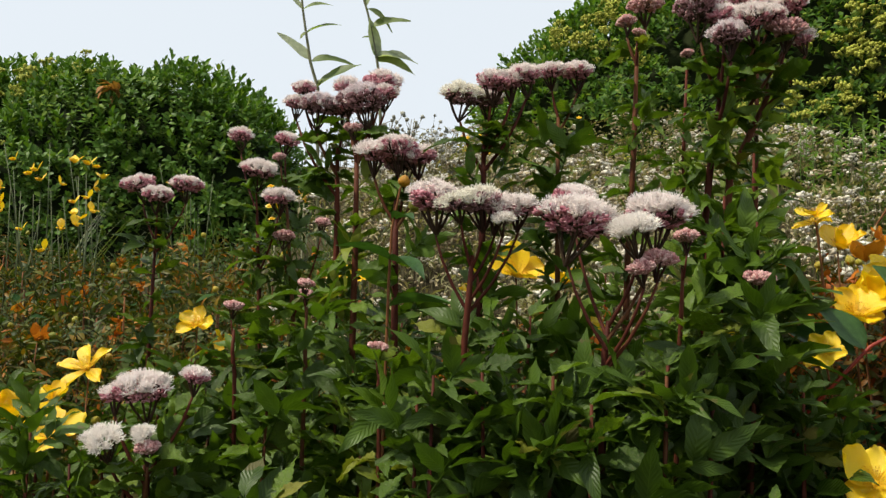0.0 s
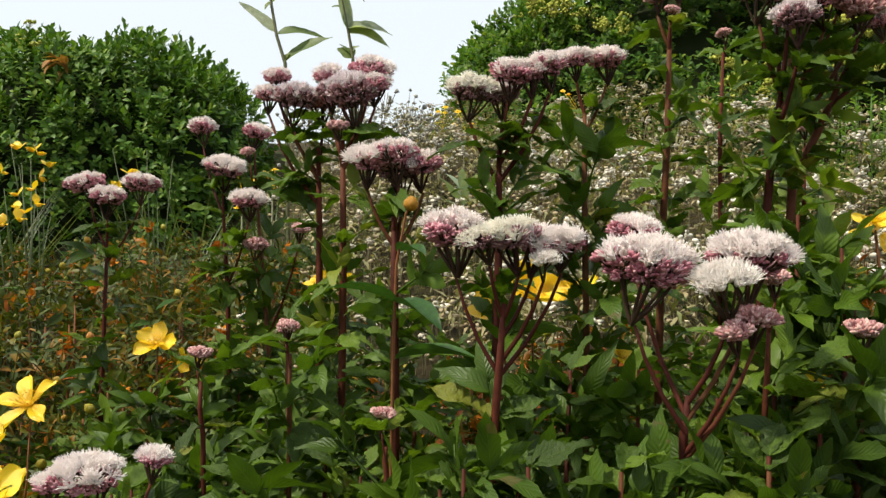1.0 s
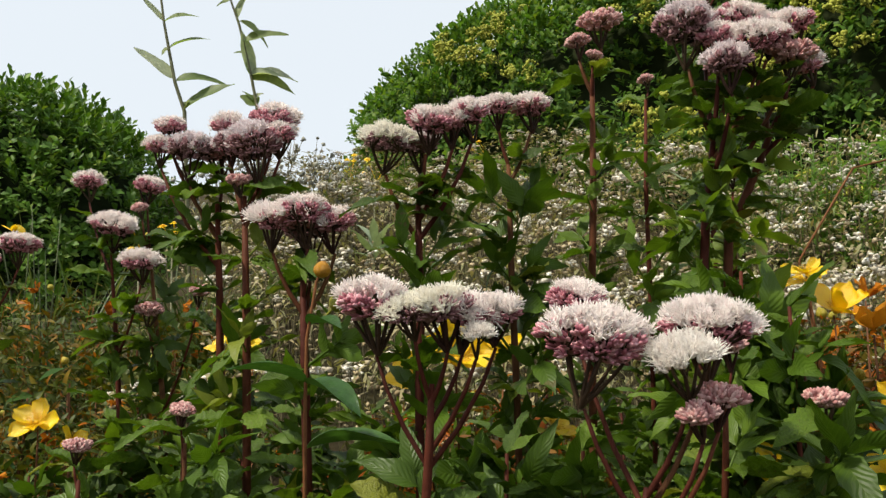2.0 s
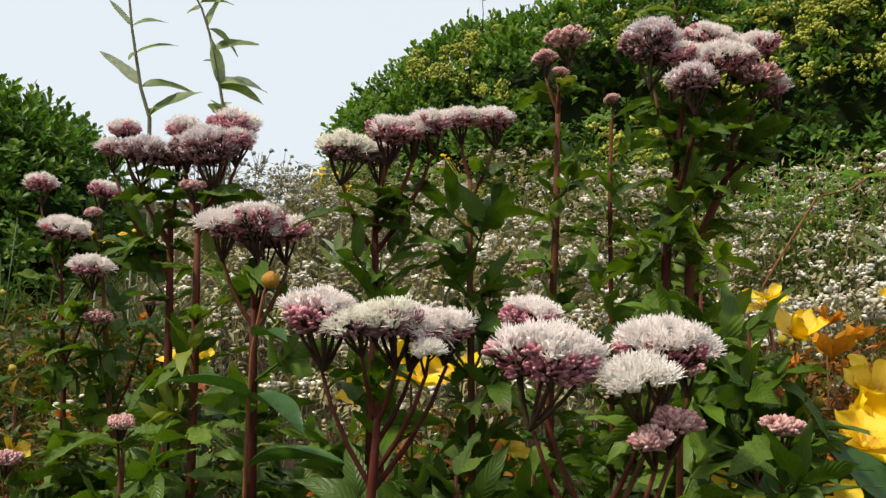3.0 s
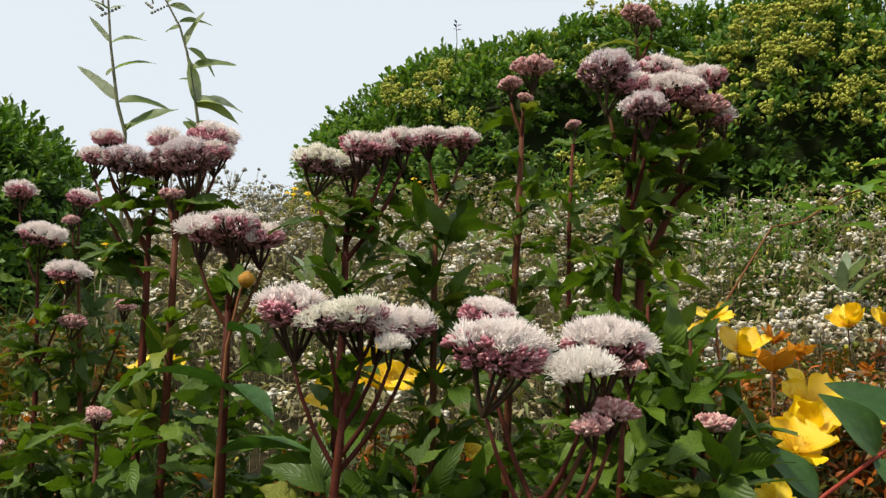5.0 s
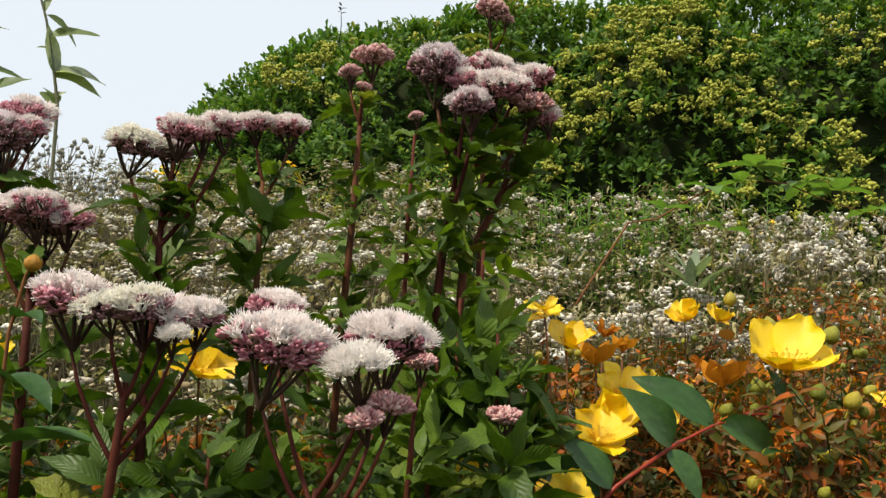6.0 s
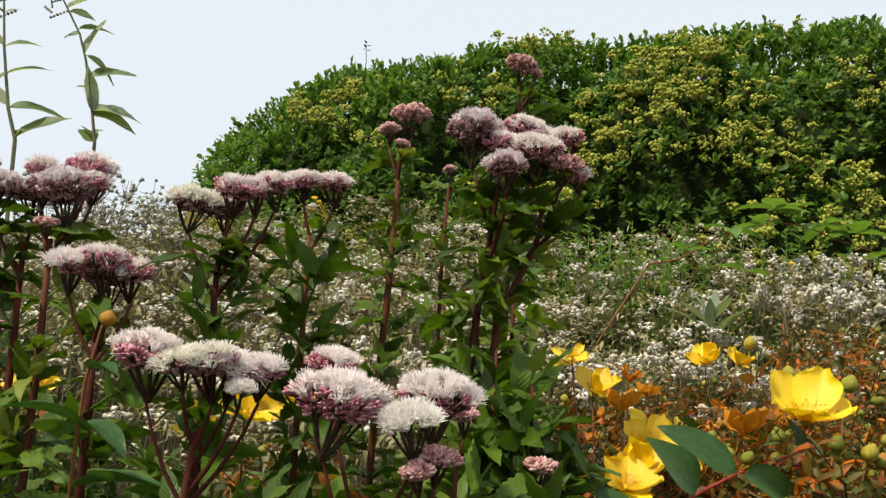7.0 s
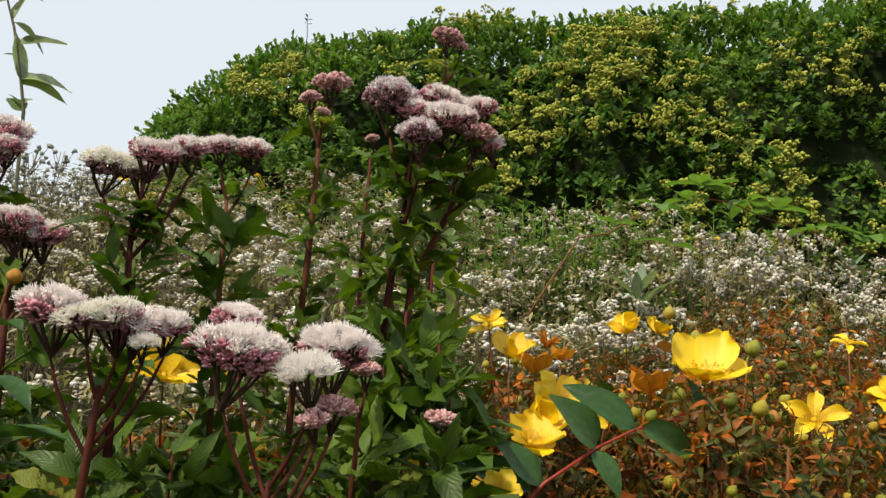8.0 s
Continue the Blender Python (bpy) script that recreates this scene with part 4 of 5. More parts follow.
agrimony("low hemp agrimony with white and pink heads", (-0.012, 0.930, 1.142), (-0.010, 0.930, 1.095), [(-0.018, 0.930, 1.196, 0.0262, "open"), (0.024, 0.940, 1.206, 0.0120, "pink"), (-0.040, 0.925, 1.189, 0.0120, "pink"), (-0.031, 0.895, 1.156, 0.0180, "white"), (0.003, 0.905, 1.153, 0.0105, "bud"), (-0.002, 0.905, 1.160, 0.0100, "white")])
agrimony("short hemp agrimony with tiny pink buds", (0.041, 1.150, 1.256), (0.044, 1.150, 1.190), [(0.040, 1.150, 1.279, 0.0100, "bud")])
agrimony("short hemp agrimony with tiny pink buds", (0.005, 1.050, 1.246), (0.008, 1.050, 1.198), [(0.004, 1.050, 1.265, 0.0100, "bud")])
agrimony("short hemp agrimony with tiny pink buds", (0.168, 0.980, 1.221), (0.169, 0.980, 1.192), [(0.167, 0.980, 1.235, 0.0090, "bud")])
agrimony("short hemp agrimony with tiny pink buds", (0.077, 1.050, 1.272), (0.078, 1.050, 1.200), [(0.076, 1.050, 1.288, 0.0095, "bud")])
agrimony("hemp agrimony with a small pink unopened head", (0.411, 0.965, 1.314), (0.409, 0.970, 1.235), [(0.412, 0.962, 1.331, 0.0105, "bud")])
agrimony("hemp agrimony with tiny brown pink buds", (0.514, 1.300, 1.462), (0.513, 1.300, 1.340), [(0.513, 1.300, 1.480, 0.0095, "bud")], leaf=0.060, gap=0.030, thick=0.0036, axil=1)
agrimony("slender hemp agrimony with one small bud head", (0.441, 1.330, 1.560), (0.440, 1.330, 1.376), [(0.441, 1.330, 1.583, 0.0095, "bud")], leaf=0.060, gap=0.030, thick=0.0036, axil=1)

sh_rng = random.Random(77)
for row, (y0, z0, n) in enumerate(((0.93, 1.12, 33), (1.16, 1.18, 35), (1.42, 1.25, 33))):
    for i in range(n):
        u = (i + 0.5 * (row % 2)) / n
        x = (-0.42 - 0.25 * row * 0.5) + (1.02 + 0.12 * row) * u + sh_rng.uniform(-0.025, 0.025)
        y = y0 + sh_rng.uniform(-0.09, 0.09)
        if row == 0 and y < 0.9 and abs(x - 0.3) > 0.3:
            y += 0.08
        z = z0 + 0.10 * smooth(0.25, 0.6, x) + 0.3 * (y - y0) + sh_rng.uniform(-0.07, 0.045)
        if row == 2 and x < -0.2:
            z -= 0.06
        if row and x < -0.1:
            z -= 0.05
        if x > 0.42 and row < 2:
            z -= 0.13 * smooth(0.42, 0.5, x)
        size = sh_rng.uniform(0.050, 0.076)
        if not (abs(x + 0.02) < 0.09 and y < 0.97):
            leafy_shoot(x, y, z, size)


for x, y, z, size in ((0.470, 0.990, 1.252, 0.055), (0.500, 0.970, 1.212, 0.062), (0.535, 0.990, 1.198, 0.062), (0.447, 1.000, 1.262, 0.055), (0.345, 0.872, 1.205, 0.075), (0.395, 0.890, 1.225, 0.070), (0.300, 0.890, 1.190, 0.080), (0.262, 0.905, 1.215, 0.065), (0.430, 0.925, 1.240, 0.060), (0.215, 0.915, 1.200, 0.070),
                      (0.455, 1.080, 1.375, 0.070), (0.480, 1.060, 1.350, 0.070), (0.495, 1.080, 1.315, 0.070), (0.437, 1.060, 1.330, 0.070),
                      (0.318, 0.885, 1.222, 0.072), (0.268, 0.885, 1.222, 0.068), (0.396, 0.895, 1.232, 0.066), (0.232, 0.890, 1.218, 0.066), (0.290, 1.010, 1.262, 0.066), (0.335, 1.000, 1.265, 0.066)):
    leafy_shoot(x, y, z, size)


# ---- St John's wort ----
hy = random.Random(9)


def petal_mesh(r, mat, curl=0.0):
    """A broad, uneven petal along +y, one unit long, cupped upward, with a ragged wavy rim."""
    sh = Shape()
    cols, rows = 6, 8
    ph, skew, seed = r.uniform(0, 6), r.uniform(-0.18, 0.18), r.uniform(0, 90)
    for i in range(rows + 1):
        s = i / rows
        w = 0.41 * (0.20 + 0.80 * math.sin(math.pi * 0.5 * min(1.0, s / 0.62)) ** 1.2) * (1 - max(0, (s - 0.66) / 0.34) ** 2.2 * 0.62)
        for k in range(cols + 1):
            u = k / cols * 2 - 1
            rag = 0.06 * noise.noise((u * 2.6, s * 2.0, seed)) * s
            x = w * u * (1 + 1.4 * rag) + skew * s * s
            y = s * (1 - 0.13 * u * u * s * s + 1.3 * rag)
            z = 0.08 * s + 0.26 * s * s - curl * s * s * s + 0.30 * u * u * w + 0.05 * math.sin(ph + u * 5 + s * 4) * s + 0.5 * rag
            sh.v.append(Vector((x, y, z)))
            sh.uv.append((0.5 + 0.5 * u, s))
    for i in range(rows):
        for k in range(cols):
            a = i * (cols + 1) + k
            sh.f.append((a, a + 1, a + cols + 2, a + cols + 1))
            sh.m.append(0)
    return sh.mesh("petal", mat)


PETALS = [petal_mesh(hy, M_PETAL, hy.uniform(-0.1, 0.45)) for _ in range(9)]
THIN_PETALS = [petal_mesh(hy, M_PETAL, hy.uniform(0.25, 0.5)) for _ in range(3)]


def stamen_mesh(r):
    sh = Shape()
    nub(sh, (0, 0, -0.06), (0, 0, 1), 0.2, 0.09, 7)
    for i in range(46):
        a, q = i * 2.4, 0.12 + 0.24 * math.sqrt((i + 1) / 46)
        e = Vector((math.cos(a) * q, math.sin(a) * q, r.uniform(0.16, 0.30)))
        hair(sh, (math.cos(a) * 0.05, math.sin(a) * 0.05, 0.03), e, e.length, 0.007, (0, 0, 0.1))
        puff(sh, e * 0.98 + Vector((0, 0, 0.03)), 0.02, r, rings=3, sides=4, rough=0.2)
    return sh.mesh("flower", M_STAMEN)


def lathe(prof, sides=10, wob=0.0, r=hy):
    sh = Shape()
    for y, q in prof:
        for k in range(sides):
            a = 2 * math.pi * k / sides
            w = q * (1 + wob * math.sin(5 * a))
            sh.v.append(Vector((math.cos(a) * w, y, math.sin(a) * w)))
    for i in range(len(prof) - 1):
        for k in range(sides):
            n = (k + 1) % sides
            sh.f.append((i * sides + k, i * sides + n, (i + 1) * sides + n, (i + 1) * sides + k))
    sh.f.append(tuple(range((len(prof) - 1) * sides, len(prof) * sides)))
    sh.uv, sh.m = [(0, 0)] * len(sh.v), [0] * len(sh.f)
    return sh


def bud_mesh(r):
    """An egg-shaped bud in five sepals, along +y, one unit long."""
    sh = lathe([(0, 0.12), (0.08, 0.30), (0.3, 0.44), (0.55, 0.43), (0.8, 0.27), (0.95, 0.10), (1.0, 0.02)], 10, 0.05)
    for k in range(5):
        a = k * 1.2566
        d = Vector((math.cos(a) * 0.75, 0.8, math.sin(a) * 0.75))
        blade(sh, 0.5, 0.28, droop=-0.5, fold=0.2, n=4, m=Matrix.Translation((0, 0.02, 0)) @ frame_on(d, Vector((0, 1, 0))), r=r)
    tube(sh, [(0, -0.5, 0), (0, 0.02, 0)], [0.06, 0.08], 5, cap=False)
    return sh.mesh("bud", M_HYPBUD)


def wilt_mesh(r):
    """A withered flower: crumpled hanging petals."""
    sh = Shape()
    for k in range(7):
        a = k * 0.9 + r.uniform(-0.2, 0.2)
        d = Vector((math.cos(a) * 0.6, r.uniform(0.6, 1.1), math.sin(a) * 0.6))
        blade(sh, r.uniform(0.8, 1.1), 0.45, droop=r.uniform(-0.6, 0.5), fold=0.5, n=5, wave=0.2, widest=0.6, m=frame_on(d), r=r)
    return sh.mesh("withered_flower", M_PETAL_OLD)


def ovate_leaf(r, mat):
    sh = Shape()
    blade(sh, 1.0, r.uniform(0.40, 0.48), droop=r.uniform(0.05, 0.4), fold=r.uniform(0.1, 0.3), n=9, widest=0.4, wave=0.03, r=r)
    return sh.mesh("leaf", mat)


STAMENS = [stamen_mesh(hy) for _ in range(2)]
BUDS = [bud_mesh(hy) for _ in range(3)]
WILTS = [wilt_mesh(hy) for _ in range(3)]
OVATE = [ovate_leaf(hy, M_HYPLEAF) for _ in range(4)]
BROAD = []
for _ in range(3):
    sh = Shape()
    blade(sh, 1.0, 0.60, droop=hy.uniform(0.05, 0.35), fold=0.42, n=12, widest=0.42, wave=0.02, r=hy)
    BROAD.append(sh.mesh("leaf", M_BROAD))
OVATE_RED = [ovate_leaf(hy, M_HYPRED) for _ in range(3)]


def wort_sprig(r, size=0.03):
    """A twig along +y with crossed pairs of small oval leaves."""
    sh = Shape()
    long = size * 2.6
    tube(sh, [(0, 0, 0), (0, long, 0)], [0.0012, 0.0007], 3, cap=False)
    for i in range(5):
        y = long * (i + 0.6) / 5
        for side in (0, math.pi):
            a = i * 1.57 + side + r.uniform(-0.3, 0.3)
            d = Vector((math.cos(a), r.uniform(0.2, 0.9), math.sin(a)))
            q = size * r.uniform(0.7, 1.15) * (1.05 - 0.1 * i)
            blade(sh, q, q * r.uniform(0.2, 0.5), droop=r.uniform(0.0, 0.8), fold=0.3, n=3, m=Matrix.Translation((0, y, 0)) @ frame_on(d, Vector((0, 1, 0))), r=r)
    return sh


WORT_TWIGS = [wort_sprig(hy) for _ in range(8)]


def wort_flower(bush, inv, p, across, d, r, petals=5, thin=False, miss=0, cup=False):
    k = across / 2 / 0.9
    m = turned(p, d, 0, k) @ Matrix.Rotation(radians(-90), 4, "X")
    head = part("flower", r.choice(STAMENS), bush, inv @ m @ Matrix.Rotation(r.uniform(0, 6.28), 4, "Z"), "yellow flower with a brush of stamens")
    for i in range(petals - miss):
        a = i * 2 * math.pi / petals + r.uniform(-0.08, 0.08)
        q = r.uniform(0.9, 1.08)
        kk = Matrix.Rotation(a, 4, "Z") @ Matrix.Rotation((r.uniform(0.45, 1.0) if r.random() < 0.65 else r.uniform(-0.25, 0.2)) if cup else r.uniform(-0.2, 0.5), 4, "X") @ Matrix.Rotation(r.uniform(-0.15, 0.15), 4, "Y") @ Matrix.Diagonal((q * (0.58 if thin else 1.0), q, q, 1))
        part("petal", r.choice(THIN_PETALS if thin else PETALS), head, kk)
    return head


def wort_bush(x, y, top_z, radius, label, r_seed, twigs=80, red=0.15, flowers=(), buds=8, wilts=3, mixed=M_HYPMIX, leaves=14, group="st john's wort"):
    """A low bush: woody stems, leafy twigs, buds, withered and open flowers. flowers: (x, y, z, across, facing, kind)."""
    r = random.Random(r_seed)
    gz = ground_z(x, y)
    bush = thing("st_johns_wort_bush", (x, y, gz), label, "shrub", group)
    inv = Matrix.Translation((-x, -y, -gz))
    for i in range(7):
        a, q = i * 0.9 + r.uniform(-0.3, 0.3), radius * r.uniform(0.2, 0.85)
        st = Shape()
        tip = Vector((x + math.cos(a) * q, y + math.sin(a) * q, top_z - r.uniform(0.03, 0.1)))
        tube(st, bend((x + math.cos(a) * 0.02, y + math.sin(a) * 0.02, gz), tip, q * 0.2, 5, (math.cos(a), math.sin(a), 0)), [0.004, 0.0035, 0.003, 0.0026, 0.002, 0.0014], 5)
        part("stem", st.mesh("stem", M_HYPSTEM), bush, inv)

    def spot(deep):
        a, q = r.uniform(0, 6.28), radius * math.sqrt(r.random())
        px, py = x + math.cos(a) * q, y + math.sin(a) * q
        return Vector((px, py, top_z + 0.28 * (py - y) - deep - 0.05 * (q / radius) ** 2)), a

    places = []
    warm = mixed is M_HYPMIX
    for _ in range(int(twigs * (5.0 if warm else 1.9))):
        p, a = spot((0.30 * r.random() ** 1.5 - 0.01) if warm else 0.02 + 0.30 * r.random() ** 1.6)
        d = Vector((math.cos(a) * 0.6 + r.uniform(-0.6, 0.6), math.sin(a) * 0.5 + r.uniform(-0.7, 0.4), r.uniform(0.1, 1.0)))
        places.append((r.randrange(8), turned(p - Vector((0, 0, 0.03)), d, r.uniform(0, 6), r.uniform(0.4, 0.8) if warm else r.uniform(0.5, 1.05))))
    part("twig_foliage", stamp(WORT_TWIGS, places, mixed, "twig_foliage"), bush, inv, "small oval leaves turning olive and orange", "stuff")
    for _ in range(leaves):
        p, a = spot(r.uniform(0.0, 0.12))
        d = Vector((math.cos(a) + r.uniform(-0.5, 0.5), math.sin(a) + r.uniform(-0.8, 0.3), r.uniform(-0.1, 0.9)))
        q = r.uniform(0.022, 0.042)
        part("leaf", r.choice(OVATE_RED if r.random() < red else OVATE), bush, inv @ turned(p, d, r.uniform(-0.6, 0.6), q))
    for _ in range(int(buds * (1.7 if warm else 0.75))):
        p, a = spot(r.uniform(-0.01, 0.06))
        d = Vector((r.uniform(-0.6, 0.6), r.uniform(-0.8, 0.3), r.uniform(0.3, 1)))
        part("bud", r.choice(BUDS), bush, inv @ turned(p, d, r.uniform(0, 6), r.uniform(0.007, 0.015)))
    for _ in range(wilts):
        p, a = spot(r.uniform(-0.005, 0.08))
        d = Vector((r.uniform(-0.8, 0.8), r.uniform(-0.8, 0.3), r.uniform(-0.6, 0.6)))
        part("withered_flower", r.choice(WILTS), bush, inv @ turned(p, d, r.uniform(0, 6), r.uniform(0.012, 0.024)))
    for fx, fy, fz, across, face, kind in flowers:
        p = Vector((fx, fy, fz))
        st = Shape()
        back = Vector(face).normalized()
        foot = Vector((fx * 0.7 + x * 0.3, fy * 0.7 + y * 0.3, min(fz, top_z) - 0.12))
        if kind == "bud":
            part("bud", r.choice(BUDS), bush, inv @ turned(p, face, 0, across), "orange-yellow bud about to open")
        elif kind == "closed":
            part("withered_flower", WILTS[0], bush, inv @ turned(p, face, 0, across), "half-closed orange flower")
        else:
            wort_flower(bush, inv, p, across, face, r, thin=kind == "thin", miss=1 if kind == "torn" else 0, cup=kind == "cup")
        tube(st, [foot, foot.lerp(p, 0.6) - back * 0.01, p - back * 0.004], [0.0013, 0.0011, 0.001], 5)
        part("flower_stalk", st.mesh("flower_stalk", M_HYPSTEM), bush, inv)
    bushes.append(bush)
    return bush


bushes = []
RIGHT_WORT = "St John's wort bush with yellow flowers, green buds and orange leaves"
wort_bush(0.655, 1.27, 1.280, 0.14, RIGHT_WORT, 1, twigs=105, flowers=[
    (0.605, 1.300, 1.347, 0.058, (0.15, -0.6, 0.7), "cup"), (0.586, 1.320, 1.376, 0.046, (-0.2, -0.3, 0.9), "thin"), (0.624, 1.190, 1.304, 0.056, (-0.1, -0.75, 0.55), "full"), (0.571, 1.100, 1.272, 0.058, (0.1, -0.55, 0.8), "full"),
    (0.696, 1.250, 1.286, 0.040, (0.3, -0.5, 0.7), "torn"), (0.678, 1.400, 1.362, 0.024, (0.4, -0.2, 0.8), "closed"), (0.622, 1.260, 1.330, 0.030, (0.0, -0.2, 1), "closed"), (0.551, 1.150, 1.230, 0.045, (0, -0.6, 0.7), "torn"),
    (0.546, 0.955, 1.150, 0.056, (-0.1, -0.75, 0.6), "full"), (0.533, 1.050, 1.240, 0.036, (-0.2, -0.7, 0.4), "torn"), (0.463, 1.060, 1.248, 0.026, (-0.3, -0.7, 0.4), "torn"),
    (0.672, 1.240, 1.313, 0.038, (0.2, -0.5, 0.7), "thin"), (0.676, 1.190, 1.294, 0.036, (0.1, -0.7, 0.4), "torn"), (0.664, 1.300, 1.345, 0.022, (0.1, -0.3, 1), "closed"), (0.579, 1.300, 1.384, 0.036, (-0.3, -0.4, 0.7), "torn"), (0.628, 1.210, 1.316, 0.046, (0.0, -0.7, 0.5), "torn"), (0.590, 1.140, 1.286, 0.058, (0.1, -0.8, 0.5), "cup")])
wort_bush(0.80, 1.20, 1.310, 0.16, RIGHT_WORT, 2, twigs=110, red=0.4, buds=20, wilts=9, leaves=10, flowers=[
    (0.756, 1.150, 1.334, 0.088, (-0.12, -0.42, 0.9), "full"), (0.871, 1.150, 1.302, 0.062, (-0.3, -0.7, 0.4), "thin"), (0.723, 1.200, 1.316, 0.034, (0.0, -0.1, 1), "closed"), (0.825, 1.300, 1.372, 0.019, (-0.2, 0, 1), "bud"), (0.841, 1.300, 1.370, 0.020, (0.3, -0.1, 1), "bud"), (0.890, 1.300, 1.366, 0.021, (0.5, 0, 1), "bud"), (0.775, 1.09, 1.306, 0.016, (0.3, -0.3, 1), "bud"), (0.752, 1.10, 1.312, 0.015, (0.1, -0.5, 1), "bud")])
wort_bush(0.78, 1.12, 1.316, 0.10, RIGHT_WORT, 22, twigs=45, red=0.3, buds=16, wilts=5, leaves=10)
wort_bush(0.60, 1.09, 1.225, 0.13, "St John's wort bush with dark green oval leaves", 23, twigs=150, mixed=M_HYPDARK, red=0.0, buds=4, wilts=1, leaves=70)
wort_bush(0.66, 1.44, 1.325, 0.15, RIGHT_WORT, 3, twigs=80, buds=10, wilts=5)
wort_bush(0.94, 1.70, 1.365, 0.15, RIGHT_WORT, 4, twigs=70, red=0.4, buds=8, wilts=4, leaves=8, flowers=[
    (0.887, 1.650, 1.400, 0.064, (-0.2, -0.6, 0.8), "cup"), (0.942, 1.660, 1.404, 0.056, (0.35, -0.5, 0.7), "cup"), (0.966, 1.670, 1.428, 0.022, (0.1, 0, 1), "bud")])
wort_bush(0.86, 1.42, 1.338, 0.17, RIGHT_WORT, 5, twigs=110, red=0.55, buds=18, wilts=10)
wort_bush(1.03, 1.26, 1.345, 0.17, RIGHT_WORT, 18, twigs=90, red=0.55, buds=16, wilts=10, flowers=[(0.998, 1.20, 1.328, 0.05, (-0.3, -0.5, 0.7), "full"), (1.055, 1.35, 1.39, 0.042, (-0.1, -0.4, 0.9), "thin")])
wort_bush(1.10, 1.56, 1.395, 0.18, RIGHT_WORT, 6, twigs=90, red=0.7, buds=14, wilts=8)
wort_bush(1.26, 1.76, 1.475, 0.18, RIGHT_WORT, 21, twigs=80, red=0.8, buds=6, wilts=5)
wort_bush(0.27, 1.40, 1.255, 0.13, "St John's wort bush with bright yellow flowers among agrimony stems", 7, twigs=60, buds=5, wilts=3, flowers=[
    (0.252, 1.250, 1.306, 0.074, (0.15, -0.7, 0.65), "cup"), (0.216, 1.270, 1.290, 0.055, (-0.3, -0.6, 0.6), "torn"), (0.299, 1.420, 1.304, 0.052, (0.1, -0.4, 0.9), "cup"), (0.334, 1.200, 1.254, 0.036, (0.3, -0.5, 0.6), "torn")])
LEFT_WORT = "low St John's wort shrub with olive and orange leaves"
wort_bush(-0.29, 1.20, 1.10, 0.14, "St John's wort shrub with yellow star-shaped flowers", 8, twigs=90, mixed=M_HYPOLIVE, flowers=[
    (-0.338, 1.200, 1.120, 0.060, (0.3, -0.6, 0.8), "cup"), (-0.245, 1.150, 1.112, 0.064, (0.1, -0.8, 0.6), "full"), (-0.305, 1.230, 1.138, 0.05, (0.3, -0.3, 0.9), "cup"),
    (-0.306, 1.300, 1.172, 0.078, (-0.1, -0.6, 0.8), "thin")])
wort_bush(-0.28, 1.50, 1.21, 0.14, LEFT_WORT, 9, twigs=90, mixed=M_HYPOLIVE, flowers=[(-0.237, 1.460, 1.230, 0.056, (0.1, -0.7, 0.6), "full"), (-0.215, 1.500, 1.205, 0.04, (0.5, -0.4, 0.6), "torn")])
wort_bush(-0.52, 1.48, 1.21, 0.17, LEFT_WORT, 10, twigs=120, mixed=M_HYPOLIVE, red=0.2, flowers=[(-0.509, 1.480, 1.195, 0.03, (0.6, -0.2, 0.7), "closed")])
wort_bush(-0.76, 1.58, 1.25, 0.18, LEFT_WORT, 11, twigs=130, mixed=M_HYPOLIVE, red=0.25, wilts=5)
wort_bush(-0.52, 1.76, 1.32, 0.18, LEFT_WORT, 12, twigs=130, mixed=M_HYPOLIVE, red=0.2, wilts=5)
wort_bush(-0.82, 1.90, 1.36, 0.19, LEFT_WORT, 13, twigs=130, mixed=M_HYPOLIVE, red=0.25, wilts=6)
wort_bush(-1.08, 1.78, 1.32, 0.18, LEFT_WORT, 14, twigs=120, mixed=M_HYPOLIVE, red=0.25, wilts=5)
wort_bush(-0.58, 2.02, 1.41, 0.17, LEFT_WORT, 15, twigs=110, mixed=M_HYPOLIVE, red=0.25, wilts=5)
wort_bush(-1.12, 2.08, 1.42, 0.19, LEFT_WORT, 16, twigs=110, mixed=M_HYPOLIVE, red=0.25, wilts=5)
wort_bush(-0.33, 1.80, 1.29, 0.16, LEFT_WORT, 19, twigs=100, mixed=M_HYPOLIVE, red=0.2, wilts=4)
wort_bush(-0.34, 2.08, 1.38, 0.15, LEFT_WORT, 20, twigs=90, mixed=M_HYPOLIVE, red=0.2, wilts=4)
wort_bush(-0.05, 1.64, 1.26, 0.12, "St John's wort bush half hidden in foliage", 17, twigs=50, mixed=M_HYPOLIVE, buds=4, flowers=[(-0.038, 1.600, 1.311, 0.045, (0.1, -0.8, 0.5), "full"), (-0.073, 1.620, 1.310, 0.036, (-0.4, -0.4, 0.7), "torn")])


# dark maroon leaves under the pair of flowers
for dx, dz, d in ((0.0, 0.0, (-0.6, -0.5, 0.3)), (0.012, 0.008, (0.2, -0.5, 0.9)), (0.03, 0.0, (0.7, -0.4, 0.4)), (-0.02, -0.012, (-0.8, -0.5, -0.1))):
    part("leaf", OVATE_RED[0], bushes[4], turned(Vector((0.945 + dx, 1.62, 1.375 + dz)) - bushes[4].location, d, 0.4, 0.046))


